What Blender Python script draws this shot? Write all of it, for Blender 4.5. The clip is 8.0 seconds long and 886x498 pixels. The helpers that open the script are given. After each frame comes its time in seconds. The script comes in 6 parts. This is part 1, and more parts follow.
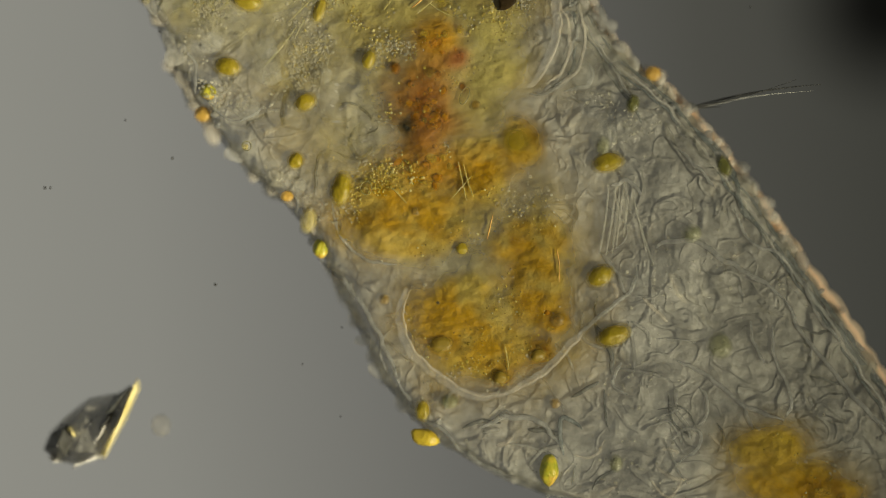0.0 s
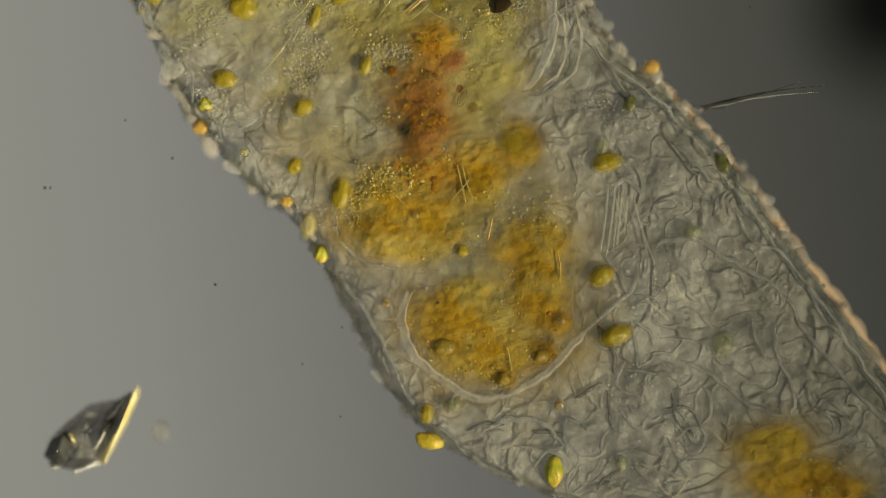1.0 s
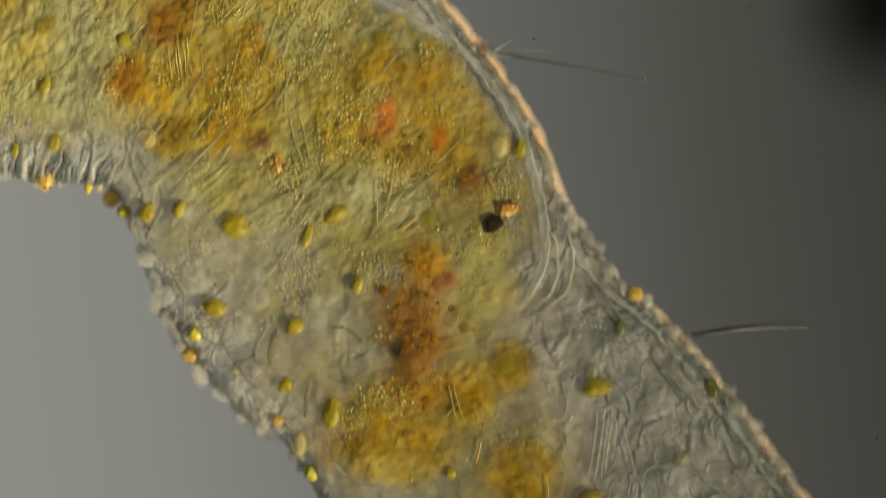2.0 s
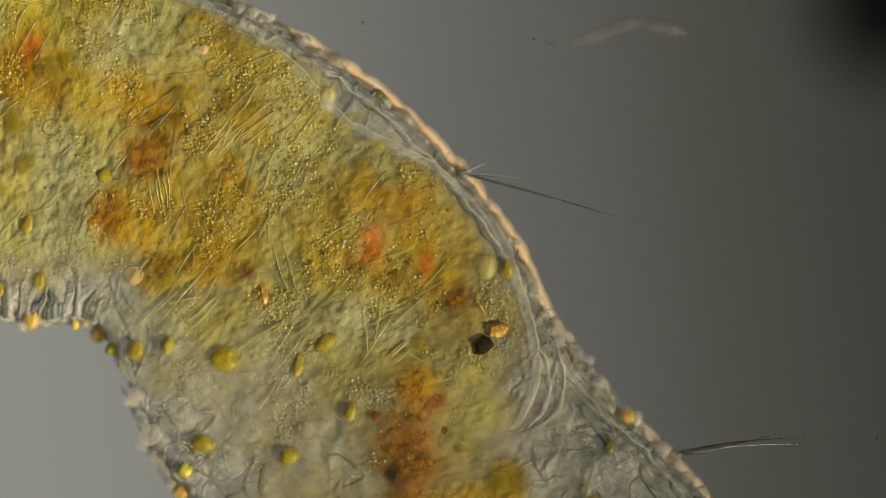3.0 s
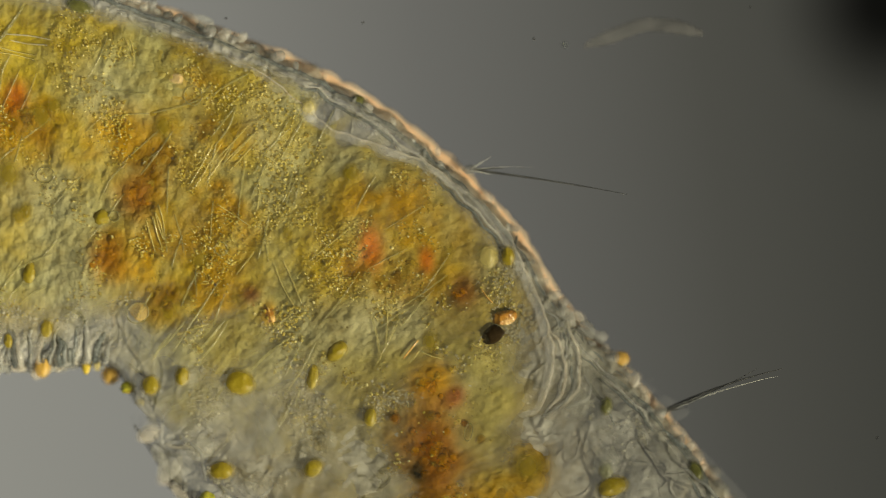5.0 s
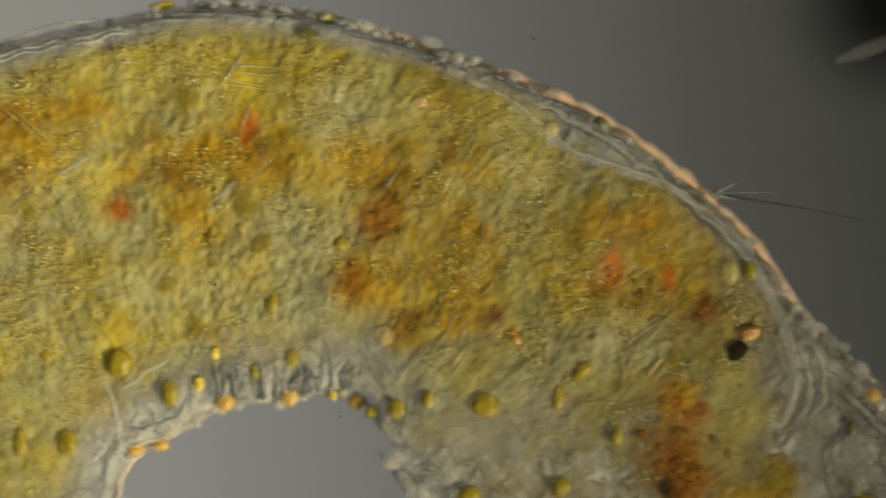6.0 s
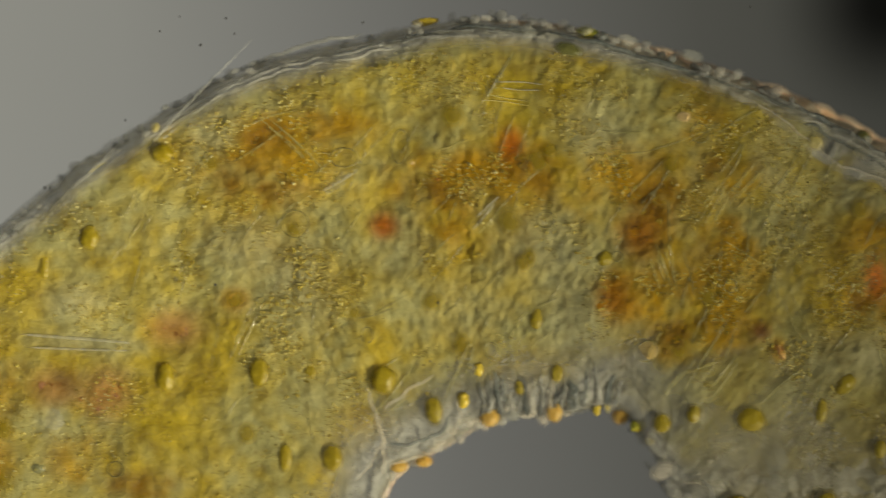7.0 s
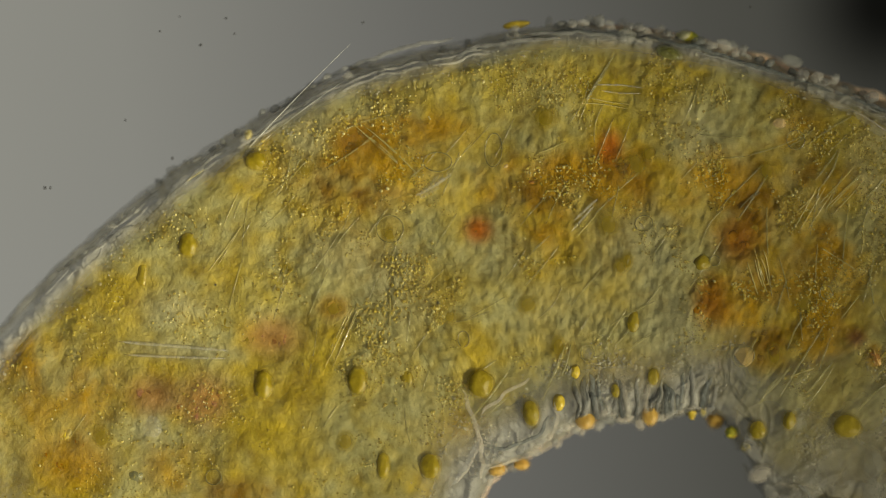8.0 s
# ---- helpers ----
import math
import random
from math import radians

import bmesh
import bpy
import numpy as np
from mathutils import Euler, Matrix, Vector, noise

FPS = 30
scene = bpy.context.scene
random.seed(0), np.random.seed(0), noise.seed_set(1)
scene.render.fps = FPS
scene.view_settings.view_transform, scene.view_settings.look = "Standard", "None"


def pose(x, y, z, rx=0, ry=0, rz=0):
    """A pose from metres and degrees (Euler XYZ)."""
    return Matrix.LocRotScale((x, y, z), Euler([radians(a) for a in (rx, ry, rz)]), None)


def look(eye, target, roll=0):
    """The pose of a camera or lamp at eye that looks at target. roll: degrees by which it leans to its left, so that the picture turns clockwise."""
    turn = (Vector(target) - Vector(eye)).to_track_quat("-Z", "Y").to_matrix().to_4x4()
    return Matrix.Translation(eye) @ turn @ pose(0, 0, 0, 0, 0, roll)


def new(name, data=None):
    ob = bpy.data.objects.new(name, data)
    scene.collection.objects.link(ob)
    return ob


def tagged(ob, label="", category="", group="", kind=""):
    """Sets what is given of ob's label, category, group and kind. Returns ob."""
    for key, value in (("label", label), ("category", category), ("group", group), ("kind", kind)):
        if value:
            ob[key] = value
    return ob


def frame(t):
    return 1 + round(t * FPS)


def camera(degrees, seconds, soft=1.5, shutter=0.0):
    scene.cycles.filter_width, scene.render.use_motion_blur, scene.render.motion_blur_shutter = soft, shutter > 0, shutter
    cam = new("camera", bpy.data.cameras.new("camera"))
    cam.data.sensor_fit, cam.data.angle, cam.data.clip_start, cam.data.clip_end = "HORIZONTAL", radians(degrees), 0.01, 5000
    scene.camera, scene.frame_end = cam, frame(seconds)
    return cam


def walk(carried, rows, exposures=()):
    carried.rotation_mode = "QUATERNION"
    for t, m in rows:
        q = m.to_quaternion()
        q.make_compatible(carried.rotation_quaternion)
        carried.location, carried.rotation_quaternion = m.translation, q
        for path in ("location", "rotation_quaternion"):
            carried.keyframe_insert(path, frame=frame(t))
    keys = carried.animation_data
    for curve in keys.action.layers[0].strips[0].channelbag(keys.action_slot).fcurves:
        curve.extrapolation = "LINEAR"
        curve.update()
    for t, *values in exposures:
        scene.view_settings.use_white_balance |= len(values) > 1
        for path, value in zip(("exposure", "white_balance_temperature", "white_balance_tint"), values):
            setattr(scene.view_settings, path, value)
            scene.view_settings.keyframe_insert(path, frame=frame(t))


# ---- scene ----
# Microscope view: the lens stands still and the stage slides the slide under it.
# Enlarged three thousand times: one metre here is about a third of a millimetre.
EYE = 0.784 / math.tan(radians(5.0)) + 0.10
cam = camera(10.0, 8.0, soft=0.7, shutter=0.35)
scene.cycles.transparent_max_bounces = 24
walk(cam, [(0.0, pose(0, 0, EYE)), (8.0, pose(0, 0, EYE))])
cam.data.dof.use_dof = True
cam.data.dof.focus_distance = EYE - 0.094
cam.data.dof.aperture_fstop = 0.20

# ---- light: a glowing backdrop under the worm, and an added slanting lamp for its relief ----
world = bpy.data.worlds.new("world")
scene.world = world
world.use_nodes = True
world.node_tree.nodes["Background"].inputs[0].default_value = (0.96, 0.97, 0.90, 1)
world.node_tree.nodes["Background"].inputs[1].default_value = 0.13

# Added lamp above the slide: imitates the one-sided relief, dims to the right.
beam = new("relief_lamp", bpy.data.lights.new("relief_lamp", "SPOT"))
beam.data.energy = 13600
beam.data.spot_size = radians(21)
beam.data.spot_blend = 1.0
beam.data.shadow_soft_size = 0.9
beam.data.color = (1.0, 0.92, 0.655)
beam.matrix_world = look((7.6, -4.4, 7.0), (-2.15, 0.95, 0.1))


# ---- node helpers ----
def node(nt, kind, **inputs):
    n = nt.nodes.new(kind)
    for key, value in inputs.items():
        n.inputs[key.replace("_", " ")].default_value = value
    return n


def ramp(nt, source, *stops):
    r = nt.nodes.new("ShaderNodeValToRGB")
    els = r.color_ramp.elements
    while len(els) < len(stops):
        els.new(0.5)
    for e, (p, c) in zip(els, stops):
        e.position = p
        e.color = (*c, 1) if len(c) == 3 else c
    nt.links.new(source, r.inputs[0])
    return r.outputs[0]


def maths(nt, op, a, b=None, clamp=False):
    m = nt.nodes.new("ShaderNodeMath")
    m.operation = op
    m.use_clamp = clamp
    for i, v in enumerate((a, b)):
        if v is None:
            continue
        if isinstance(v, (int, float)):
            m.inputs[i].default_value = v
        else:
            nt.links.new(v, m.inputs[i])
    return m.outputs[0]


def bump_chain(nt, vec, layers):
    """Relief from (kind, features a metre, depth in metres) layers."""
    last = None
    for kind, scale, depth in layers:
        if kind == "noise":
            t = node(nt, "ShaderNodeTexNoise", Scale=scale, Detail=3.0, Roughness=0.6)
            out = t.outputs[0]
        elif kind == "crease":
            t = node(nt, "ShaderNodeTexNoise", Scale=scale, Detail=1.5, Roughness=0.4, Distortion=1.2)
            line = nt.nodes.new("ShaderNodeMapRange")
            line.interpolation_type = "SMOOTHSTEP"
            line.inputs["From Min"].default_value = 0.055
            line.inputs["From Max"].default_value = 0.0
            nt.links.new(maths(nt, "ABSOLUTE", maths(nt, "SUBTRACT", t.outputs[0], 0.5)), line.inputs["Value"])
            out = line.outputs[0]
        elif kind == "streak":
            flow = nt.nodes.new("ShaderNodeAttribute")
            flow.attribute_name = "flow"
            t = node(nt, "ShaderNodeTexNoise", Scale=scale, Detail=2.0, Roughness=0.5, Distortion=0.6)
            out = t.outputs[0]
            nt.links.new(flow.outputs["Vector"], t.inputs["Vector"])
            b = node(nt, "ShaderNodeBump", Strength=1.0, Distance=depth)
            nt.links.new(out, b.inputs["Height"])
            if last:
                nt.links.new(last, b.inputs["Normal"])
            last = b.outputs[0]
            continue
        else:
            t = node(nt, "ShaderNodeTexVoronoi", Scale=scale)
            t.feature = "SMOOTH_F1"
            t.inputs["Smoothness"].default_value = 0.6
            out = t.outputs[0]
        nt.links.new(vec, t.inputs["Vector"])
        b = node(nt, "ShaderNodeBump", Strength=1.0, Distance=depth)
        nt.links.new(out, b.inputs["Height"])
        if last:
            nt.links.new(last, b.inputs["Normal"])
        last = b.outputs[0]
    return last


def material(name, colours, cover=1.0, rough=0.45, layers=(), grain=40.0, fade="", coat=0.0, blotch=9.0, pigment=False, glow=0.0, sheen=0.5):
    """Living tissue: a mottled colour with fine relief, as dense as cover says.
    fade 'skin' thins it towards the rim stored in the mesh, 'cloud' towards the rim of a round clump.
    glow is the share of light that passes through from below."""
    m = bpy.data.materials.new(name)
    m.use_nodes = True
    nt = m.node_tree
    nt.nodes.clear()
    out = nt.nodes.new("ShaderNodeOutputMaterial")
    p = nt.nodes.new("ShaderNodeBsdfPrincipled")
    tc = nt.nodes.new("ShaderNodeTexCoord")
    vec = tc.outputs["Object"]
    fine = node(nt, "ShaderNodeTexNoise", Scale=grain, Detail=4.0, Roughness=0.65)
    broad = node(nt, "ShaderNodeTexNoise", Scale=blotch, Detail=2.0, Roughness=0.5)
    nt.links.new(vec, fine.inputs["Vector"])
    nt.links.new(vec, broad.inputs["Vector"])
    mixv = maths(nt, "ADD", maths(nt, "MULTIPLY", fine.outputs[0], 0.55), maths(nt, "MULTIPLY", broad.outputs[0], 0.45))
    n = len(colours)
    col = ramp(nt, mixv, *[(0.32 + 0.36 * i / max(n - 1, 1), c) for i, c in enumerate(colours)])
    if pigment:
        at = nt.nodes.new("ShaderNodeAttribute")
        at.attribute_name = "pigment"
        mul = nt.nodes.new("ShaderNodeMix")
        mul.data_type, mul.blend_type = "RGBA", "MULTIPLY"
        mul.inputs[0].default_value = 1.0
        nt.links.new(at.outputs["Color"], mul.inputs[6])
        nt.links.new(col, mul.inputs[7])
        col = mul.outputs[2]
    nt.links.new(col, p.inputs["Base Color"])
    p.inputs["Roughness"].default_value = rough
    p.inputs["Coat Weight"].default_value = coat
    p.inputs["Specular IOR Level"].default_value = sheen
    if layers:
        nt.links.new(bump_chain(nt, vec, layers), p.inputs["Normal"])
    shader = p.outputs[0]
    if glow:
        tr = nt.nodes.new("ShaderNodeBsdfTranslucent")
        nt.links.new(col, tr.inputs[0])
        through_mix = nt.nodes.new("ShaderNodeMixShader")
        through_mix.inputs[0].default_value = glow
        nt.links.new(shader, through_mix.inputs[1])
        nt.links.new(tr.outputs[0], through_mix.inputs[2])
        shader = through_mix.outputs[0]
    dens = None
    if fade == "skin":
        at = nt.nodes.new("ShaderNodeAttribute")
        at.attribute_name = "fade"
        wob = maths(nt, "ADD", 1.36, maths(nt, "MULTIPLY", maths(nt, "SUBTRACT", broad.outputs[0], 0.5), 0.7))
        dens = maths(nt, "MULTIPLY", maths(nt, "MULTIPLY", wob, at.outputs["Fac"], True), cover, True)
    elif fade in ("cloud", "drop"):
        ln = nt.nodes.new("ShaderNodeVectorMath")
        ln.operation = "LENGTH"
        sub = nt.nodes.new("ShaderNodeVectorMath")
        sub.operation = "SUBTRACT"
        sub.inputs[1].default_value = (0.5, 0.5, 0.5)
        nt.links.new(tc.outputs["Generated"], sub.inputs[0])
        level = nt.nodes.new("ShaderNodeVectorMath")
        level.operation = "MULTIPLY"
        level.inputs[1].default_value = (1, 1, 0)
        nt.links.new(sub.outputs[0], level.inputs[0])
        nt.links.new(level.outputs[0], ln.inputs[0])
        wob = maths(nt, "ADD", ln.outputs["Value"], maths(nt, "MULTIPLY", maths(nt, "SUBTRACT", broad.outputs[0], 0.5), 0.24))
        fall = nt.nodes.new("ShaderNodeMapRange")
        fall.interpolation_type = "SMOOTHSTEP"
        fall.inputs["From Min"].default_value = 0.42 if fade == "cloud" else 0.52
        fall.inputs["From Max"].default_value = 0.10 if fade == "cloud" else 0.22
        nt.links.new(wob, fall.inputs["Value"])
        dens = maths(nt, "MULTIPLY", fall.outputs[0], cover)
    if dens is not None or cover < 1:
        clear = nt.nodes.new("ShaderNodeBsdfTransparent")
        mx = nt.nodes.new("ShaderNodeMixShader")
        mx.inputs[0].default_value = cover
        if dens is not None:
            nt.links.new(dens, mx.inputs[0])
        nt.links.new(clear.outputs[0], mx.inputs[1])
        nt.links.new(shader, mx.inputs[2])
        shader = mx.outputs[0]
    nt.links.new(shader, out.inputs[0])
    return m


SKIN_RELIEF = (("noise", 7.0, 0.040), ("cell", 13.0, 0.016), ("noise", 21.0, 0.010), ("crease", 6.0, 0.0070), ("crease", 15.0, 0.0026), ("streak", 26.0, 0.0036), ("noise", 64.0, 0.0032), ("noise", 140.0, 0.0020))
FILM_RELIEF = (("noise", 20.0, 0.010), ("streak", 30.0, 0.0070), ("noise", 70.0, 0.0030), ("noise", 160.0, 0.0020))
GUT_RELIEF = (("noise", 9.0, 0.013), ("noise", 24.0, 0.0060), ("streak", 34.0, 0.0032), ("noise", 65.0, 0.0032), ("noise", 105.0, 0.0026), ("noise", 170.0, 0.0024))
M_SKIN = material("body_tissue", ((0.21, 0.200, 0.155), (0.53, 0.510, 0.415), (0.88, 0.85, 0.71)), 0.62, 0.36, SKIN_RELIEF, grain=24.0, fade="skin", glow=0.5)
M_FILM = material("cuticle_film", ((0.45, 0.42, 0.26), (0.66, 0.62, 0.42)), 0.022, 0.22, FILM_RELIEF, grain=30.0, coat=0.3)
M_CLEAR = material("clear_membrane", ((0.55, 0.56, 0.55), (0.7, 0.7, 0.68)), 0.10, 0.4)
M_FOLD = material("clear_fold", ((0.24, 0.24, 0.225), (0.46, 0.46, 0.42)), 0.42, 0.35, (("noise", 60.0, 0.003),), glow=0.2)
M_GUT = material("gut_wall", ((0.62, 0.57, 0.45), (1.0, 1.0, 1.0), (1.34, 1.34, 1.40)), 0.965, 0.45, GUT_RELIEF, grain=45.0, fade="skin", pigment=True, glow=0.5, sheen=0.08)
M_PALE = material("pale_membrane", ((0.55, 0.54, 0.48), (0.80, 0.78, 0.69)), 0.28, 0.35, (("noise", 40.0, 0.004),), glow=0.2)
M_RIBBON = material("membrane_ribbon", ((0.62, 0.61, 0.56), (0.86, 0.84, 0.77)), 0.12, 0.5, (("noise", 40.0, 0.004),), glow=0.2)
# Mostly the dark fringe inside edges, put into the colour; also dark specks.
M_TEAL = material("dark_teal", ((0.06, 0.072, 0.07), (0.14, 0.16, 0.155), (0.26, 0.29, 0.28)), 0.48, 0.4, (("noise", 90.0, 0.004),))
# Orange light on the rim and its soft glow, put into the colours.
M_RIM = material("lit_cuticle_rim", ((0.90, 0.54, 0.28), (1.0, 0.80, 0.58)), 0.72, 0.3, (("noise", 14.0, 0.002),), coat=0.2)
M_HALO = material("rim_glow", ((0.76, 0.58, 0.38), (0.98, 0.80, 0.58)), 0.38, 0.4, (("noise", 14.0, 0.002),))
M_BEAD = material("rim_bead", ((0.46, 0.44, 0.38), (0.92, 0.82, 0.66)), 0.42, 0.3, (("noise", 30.0, 0.002),), grain=20.0, glow=0.2, fade="drop")
# Lit edges of folds: the highlight is put into the colour.
M_EDGE = material("fold_highlight", ((0.56, 0.51, 0.40), (0.88, 0.78, 0.60)), 0.20, 0.4, (("noise", 30.0, 0.003),))
# Dark sides and gaps of folds: shade put into the colour.
M_DARK_SIDE = material("dark_side", ((0.06, 0.065, 0.06), (0.16, 0.165, 0.15)), 0.50, 0.4, (("noise", 60.0, 0.003),))
M_NEEDLE = material("needle_glassy", ((0.42, 0.41, 0.33), (0.62, 0.60, 0.50)), 0.26, 0.15, coat=0.4)
M_NEEDLE_Y = material("needle_yellow", ((0.42, 0.36, 0.09), (0.66, 0.57, 0.20)), 0.42, 0.2, coat=0.4)
M_NEEDLE_O = material("needle_amber", ((0.60, 0.30, 0.06), (0.80, 0.50, 0.14)), 0.85, 0.2, coat=0.6)
M_OUTLINE = material("vesicle_rim", ((0.14, 0.13, 0.045), (0.34, 0.30, 0.10)), 0.48, 0.25, coat=0.3)
M_STRAND = material("gut_strand", ((0.20, 0.19, 0.07), (0.50, 0.45, 0.16)), 0.32, 0.25, coat=0.3)
M_HAIR = material("hair_dark", ((0.03, 0.03, 0.028), (0.12, 0.12, 0.11)), 0.8, 0.3)
M_HAIR_PALE = material("hair_pale", ((0.5, 0.5, 0.45), (0.8, 0.8, 0.72)), 0.5, 0.3)
M_DUST = material("dust", ((0.01, 0.01, 0.01), (0.03, 0.03, 0.03)), 1.0, 0.7)

OIL = (("noise", 30.0, 0.0035), ("noise", 80.0, 0.0020), ("noise", 160.0, 0.0008))
KIND = {
    "olive": ("olive-green oil droplet", material("oil_olive", ((0.24, 0.18, 0.004), (0.42, 0.32, 0.010), (0.62, 0.48, 0.03)), 0.92, 0.40, OIL, fade="drop", glow=0.35, coat=0.15)),
    "dark": ("dark green oil droplet", material("oil_dark", ((0.05, 0.06, 0.01), (0.12, 0.12, 0.02), (0.25, 0.22, 0.05)), 0.85, 0.4, OIL, fade="drop", coat=0.1)),
    "bright": ("glossy yellow-green oil droplet", material("oil_bright", ((0.20, 0.30, 0.02), (0.55, 0.48, 0.03), (0.85, 0.50, 0.08)), 0.88, 0.35, OIL, coat=0.25)),
    "gold": ("golden yellow oil droplet", material("oil_gold", ((0.45, 0.32, 0.02), (0.65, 0.48, 0.03), (0.75, 0.55, 0.06)), 0.9, 0.4, OIL, coat=0.15)),
    "amber": ("pale amber oil droplet on the body rim", material("oil_amber", ((0.70, 0.40, 0.05), (0.82, 0.56, 0.14)), 0.88, 0.4, OIL, fade="drop", glow=0.3, coat=0.2)),
    "pale": ("pale yellow oil droplet", material("oil_pale", ((0.50, 0.41, 0.09), (0.66, 0.55, 0.20)), 0.48, 0.4, OIL, fade="drop")),
    "dim": ("grey-green droplet deep in the tissue", material("oil_dim", ((0.16, 0.17, 0.08), (0.28, 0.28, 0.14)), 0.6, 0.4, OIL, fade="drop")),
    "ochre": ("ochre droplet in the gut wall", material("oil_ochre", ((0.28, 0.20, 0.02), (0.42, 0.31, 0.04)), 0.75, 0.4, OIL, fade="drop", glow=0.3)),
    "brown": ("small brown droplet", material("oil_brown", ((0.20, 0.13, 0.02), (0.34, 0.22, 0.05)), 0.60, 0.3, OIL, fade="drop", coat=0.3)),
    "soft": ("soft olive-yellow droplet deep in the gut", material("oil_soft", ((0.32, 0.24, 0.003), (0.54, 0.41, 0.010)), 0.66, 0.5, OIL, fade="cloud", glow=0.5)),
    "clear": ("clear colourless vesicle", material("vesicle", ((0.50, 0.50, 0.42), (0.68, 0.68, 0.58)), 0.14, 0.3, OIL, coat=0.2)),
}
CLUMP = (("noise", 30.0, 0.005), ("noise", 70.0, 0.0022), ("noise", 150.0, 0.0010))
CLOUD = {
    "rust": ("rust-brown food mass in the gut", material("food_rust", ((0.10, 0.038, 0.0005), (0.29, 0.118, 0.001), (0.50, 0.25, 0.004)), 0.90, 0.5, CLUMP, fade="cloud", glow=0.35, sheen=0.12)),
    "rustlight": ("orange-brown food mass in the gut", material("food_orange", ((0.24, 0.10, 0.001), (0.44, 0.20, 0.002), (0.62, 0.33, 0.006)), 0.88, 0.5, CLUMP, fade="cloud", glow=0.35, sheen=0.12)),
    "brown": ("brown food clump in the gut", material("food_brown", ((0.12, 0.06, 0.005), (0.24, 0.14, 0.01), (0.40, 0.27, 0.03)), 0.72, 0.5, CLUMP, fade="cloud", glow=0.35, sheen=0.12)),
    "ochre": ("ochre food clump in the gut", material("food_ochre", ((0.32, 0.20, 0.010), (0.45, 0.31, 0.03), (0.58, 0.43, 0.07)), 0.62, 0.5, CLUMP, fade="cloud", glow=0.35, sheen=0.12)),
    "red": ("orange-red pigment clump in the gut", material("food_red", ((0.44, 0.16, 0.002), (0.56, 0.24, 0.004), (0.60, 0.32, 0.008)), 0.60, 0.5, CLUMP, fade="cloud", glow=0.35, sheen=0.12)),
    "maroon": ("maroon pigment clump in the gut", material("food_maroon", ((0.26, 0.075, 0.008), (0.40, 0.14, 0.02)), 0.45, 0.5, CLUMP, fade="cloud", glow=0.35, sheen=0.12)),
    "pink": ("brownish pink pigment clump in the gut", material("food_pink", ((0.38, 0.16, 0.08), (0.48, 0.24, 0.12)), 0.62, 0.5, CLUMP, fade="cloud", glow=0.35, sheen=0.12)),
    "black": ("black particle in the gut", material("food_black", ((0.012, 0.010, 0.006), (0.03, 0.025, 0.012)), 0.9, 0.5, CLUMP, fade="cloud", glow=0.35, sheen=0.12)),
}


# ---- the glowing backdrop: lamp falloff painted into its emission ----
def painted_lamp_field():
    m = bpy.data.materials.new("painted_lamp_field")
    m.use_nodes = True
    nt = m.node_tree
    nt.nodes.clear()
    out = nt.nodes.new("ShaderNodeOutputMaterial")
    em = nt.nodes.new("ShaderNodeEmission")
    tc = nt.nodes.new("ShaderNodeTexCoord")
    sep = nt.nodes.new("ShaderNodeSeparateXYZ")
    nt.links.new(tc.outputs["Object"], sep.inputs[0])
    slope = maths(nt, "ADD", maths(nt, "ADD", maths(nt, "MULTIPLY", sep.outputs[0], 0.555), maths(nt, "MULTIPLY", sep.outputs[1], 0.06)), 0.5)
    # Falloff to the right and the dark corner are painted into the glow.
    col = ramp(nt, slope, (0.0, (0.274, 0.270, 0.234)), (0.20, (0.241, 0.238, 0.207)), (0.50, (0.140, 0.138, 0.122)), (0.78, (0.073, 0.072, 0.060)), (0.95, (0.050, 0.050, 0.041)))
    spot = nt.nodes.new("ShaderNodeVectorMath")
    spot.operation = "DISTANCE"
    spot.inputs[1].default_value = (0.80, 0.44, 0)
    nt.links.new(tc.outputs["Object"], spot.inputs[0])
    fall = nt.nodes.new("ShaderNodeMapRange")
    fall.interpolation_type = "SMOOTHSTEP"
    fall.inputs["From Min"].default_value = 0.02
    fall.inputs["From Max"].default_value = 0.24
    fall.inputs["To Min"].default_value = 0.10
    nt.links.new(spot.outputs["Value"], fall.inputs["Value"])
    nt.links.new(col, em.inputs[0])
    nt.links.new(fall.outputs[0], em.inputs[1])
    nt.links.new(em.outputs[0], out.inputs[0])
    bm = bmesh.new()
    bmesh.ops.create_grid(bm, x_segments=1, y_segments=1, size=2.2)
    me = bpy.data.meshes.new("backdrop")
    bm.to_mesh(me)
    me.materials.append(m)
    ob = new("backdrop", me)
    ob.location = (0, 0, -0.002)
    return tagged(ob, "softly glowing grey slide, lamp falloff painted into its glow", "backdrop", kind="structure")


painted_lamp_field()
# ---- the worm's plan, in thousandths of a metre: x to the right, y down ----
OUTER = [(-1300, 480), (-1068, 265), (-845, 103), (-629, -10), (-416, -94), (-211, -120), (-8, -133), (188, -88), (386, 0),
         (622, 124), (777, 255), (905, 406), (977, 544), (1074, 666), (1183, 745), (1308, 869), (1431, 1008), (1545, 1137),
         (1640, 1280), (1700, 1450), (1690, 1620)]
INNER = [(-600, 1130), (-420, 960), (-300, 800), (-256, 678), (-205, 642), (-118, 608), (-50, 585), (50, 592), (155, 590),
         (196, 640), (250, 730), (290, 805), (352, 875), (457, 968), (550, 1055), (620, 1160), (706, 1294), (800, 1380),
         (960, 1450), (1150, 1490), (1400, 1640)]
CENTRE = (300, 480)


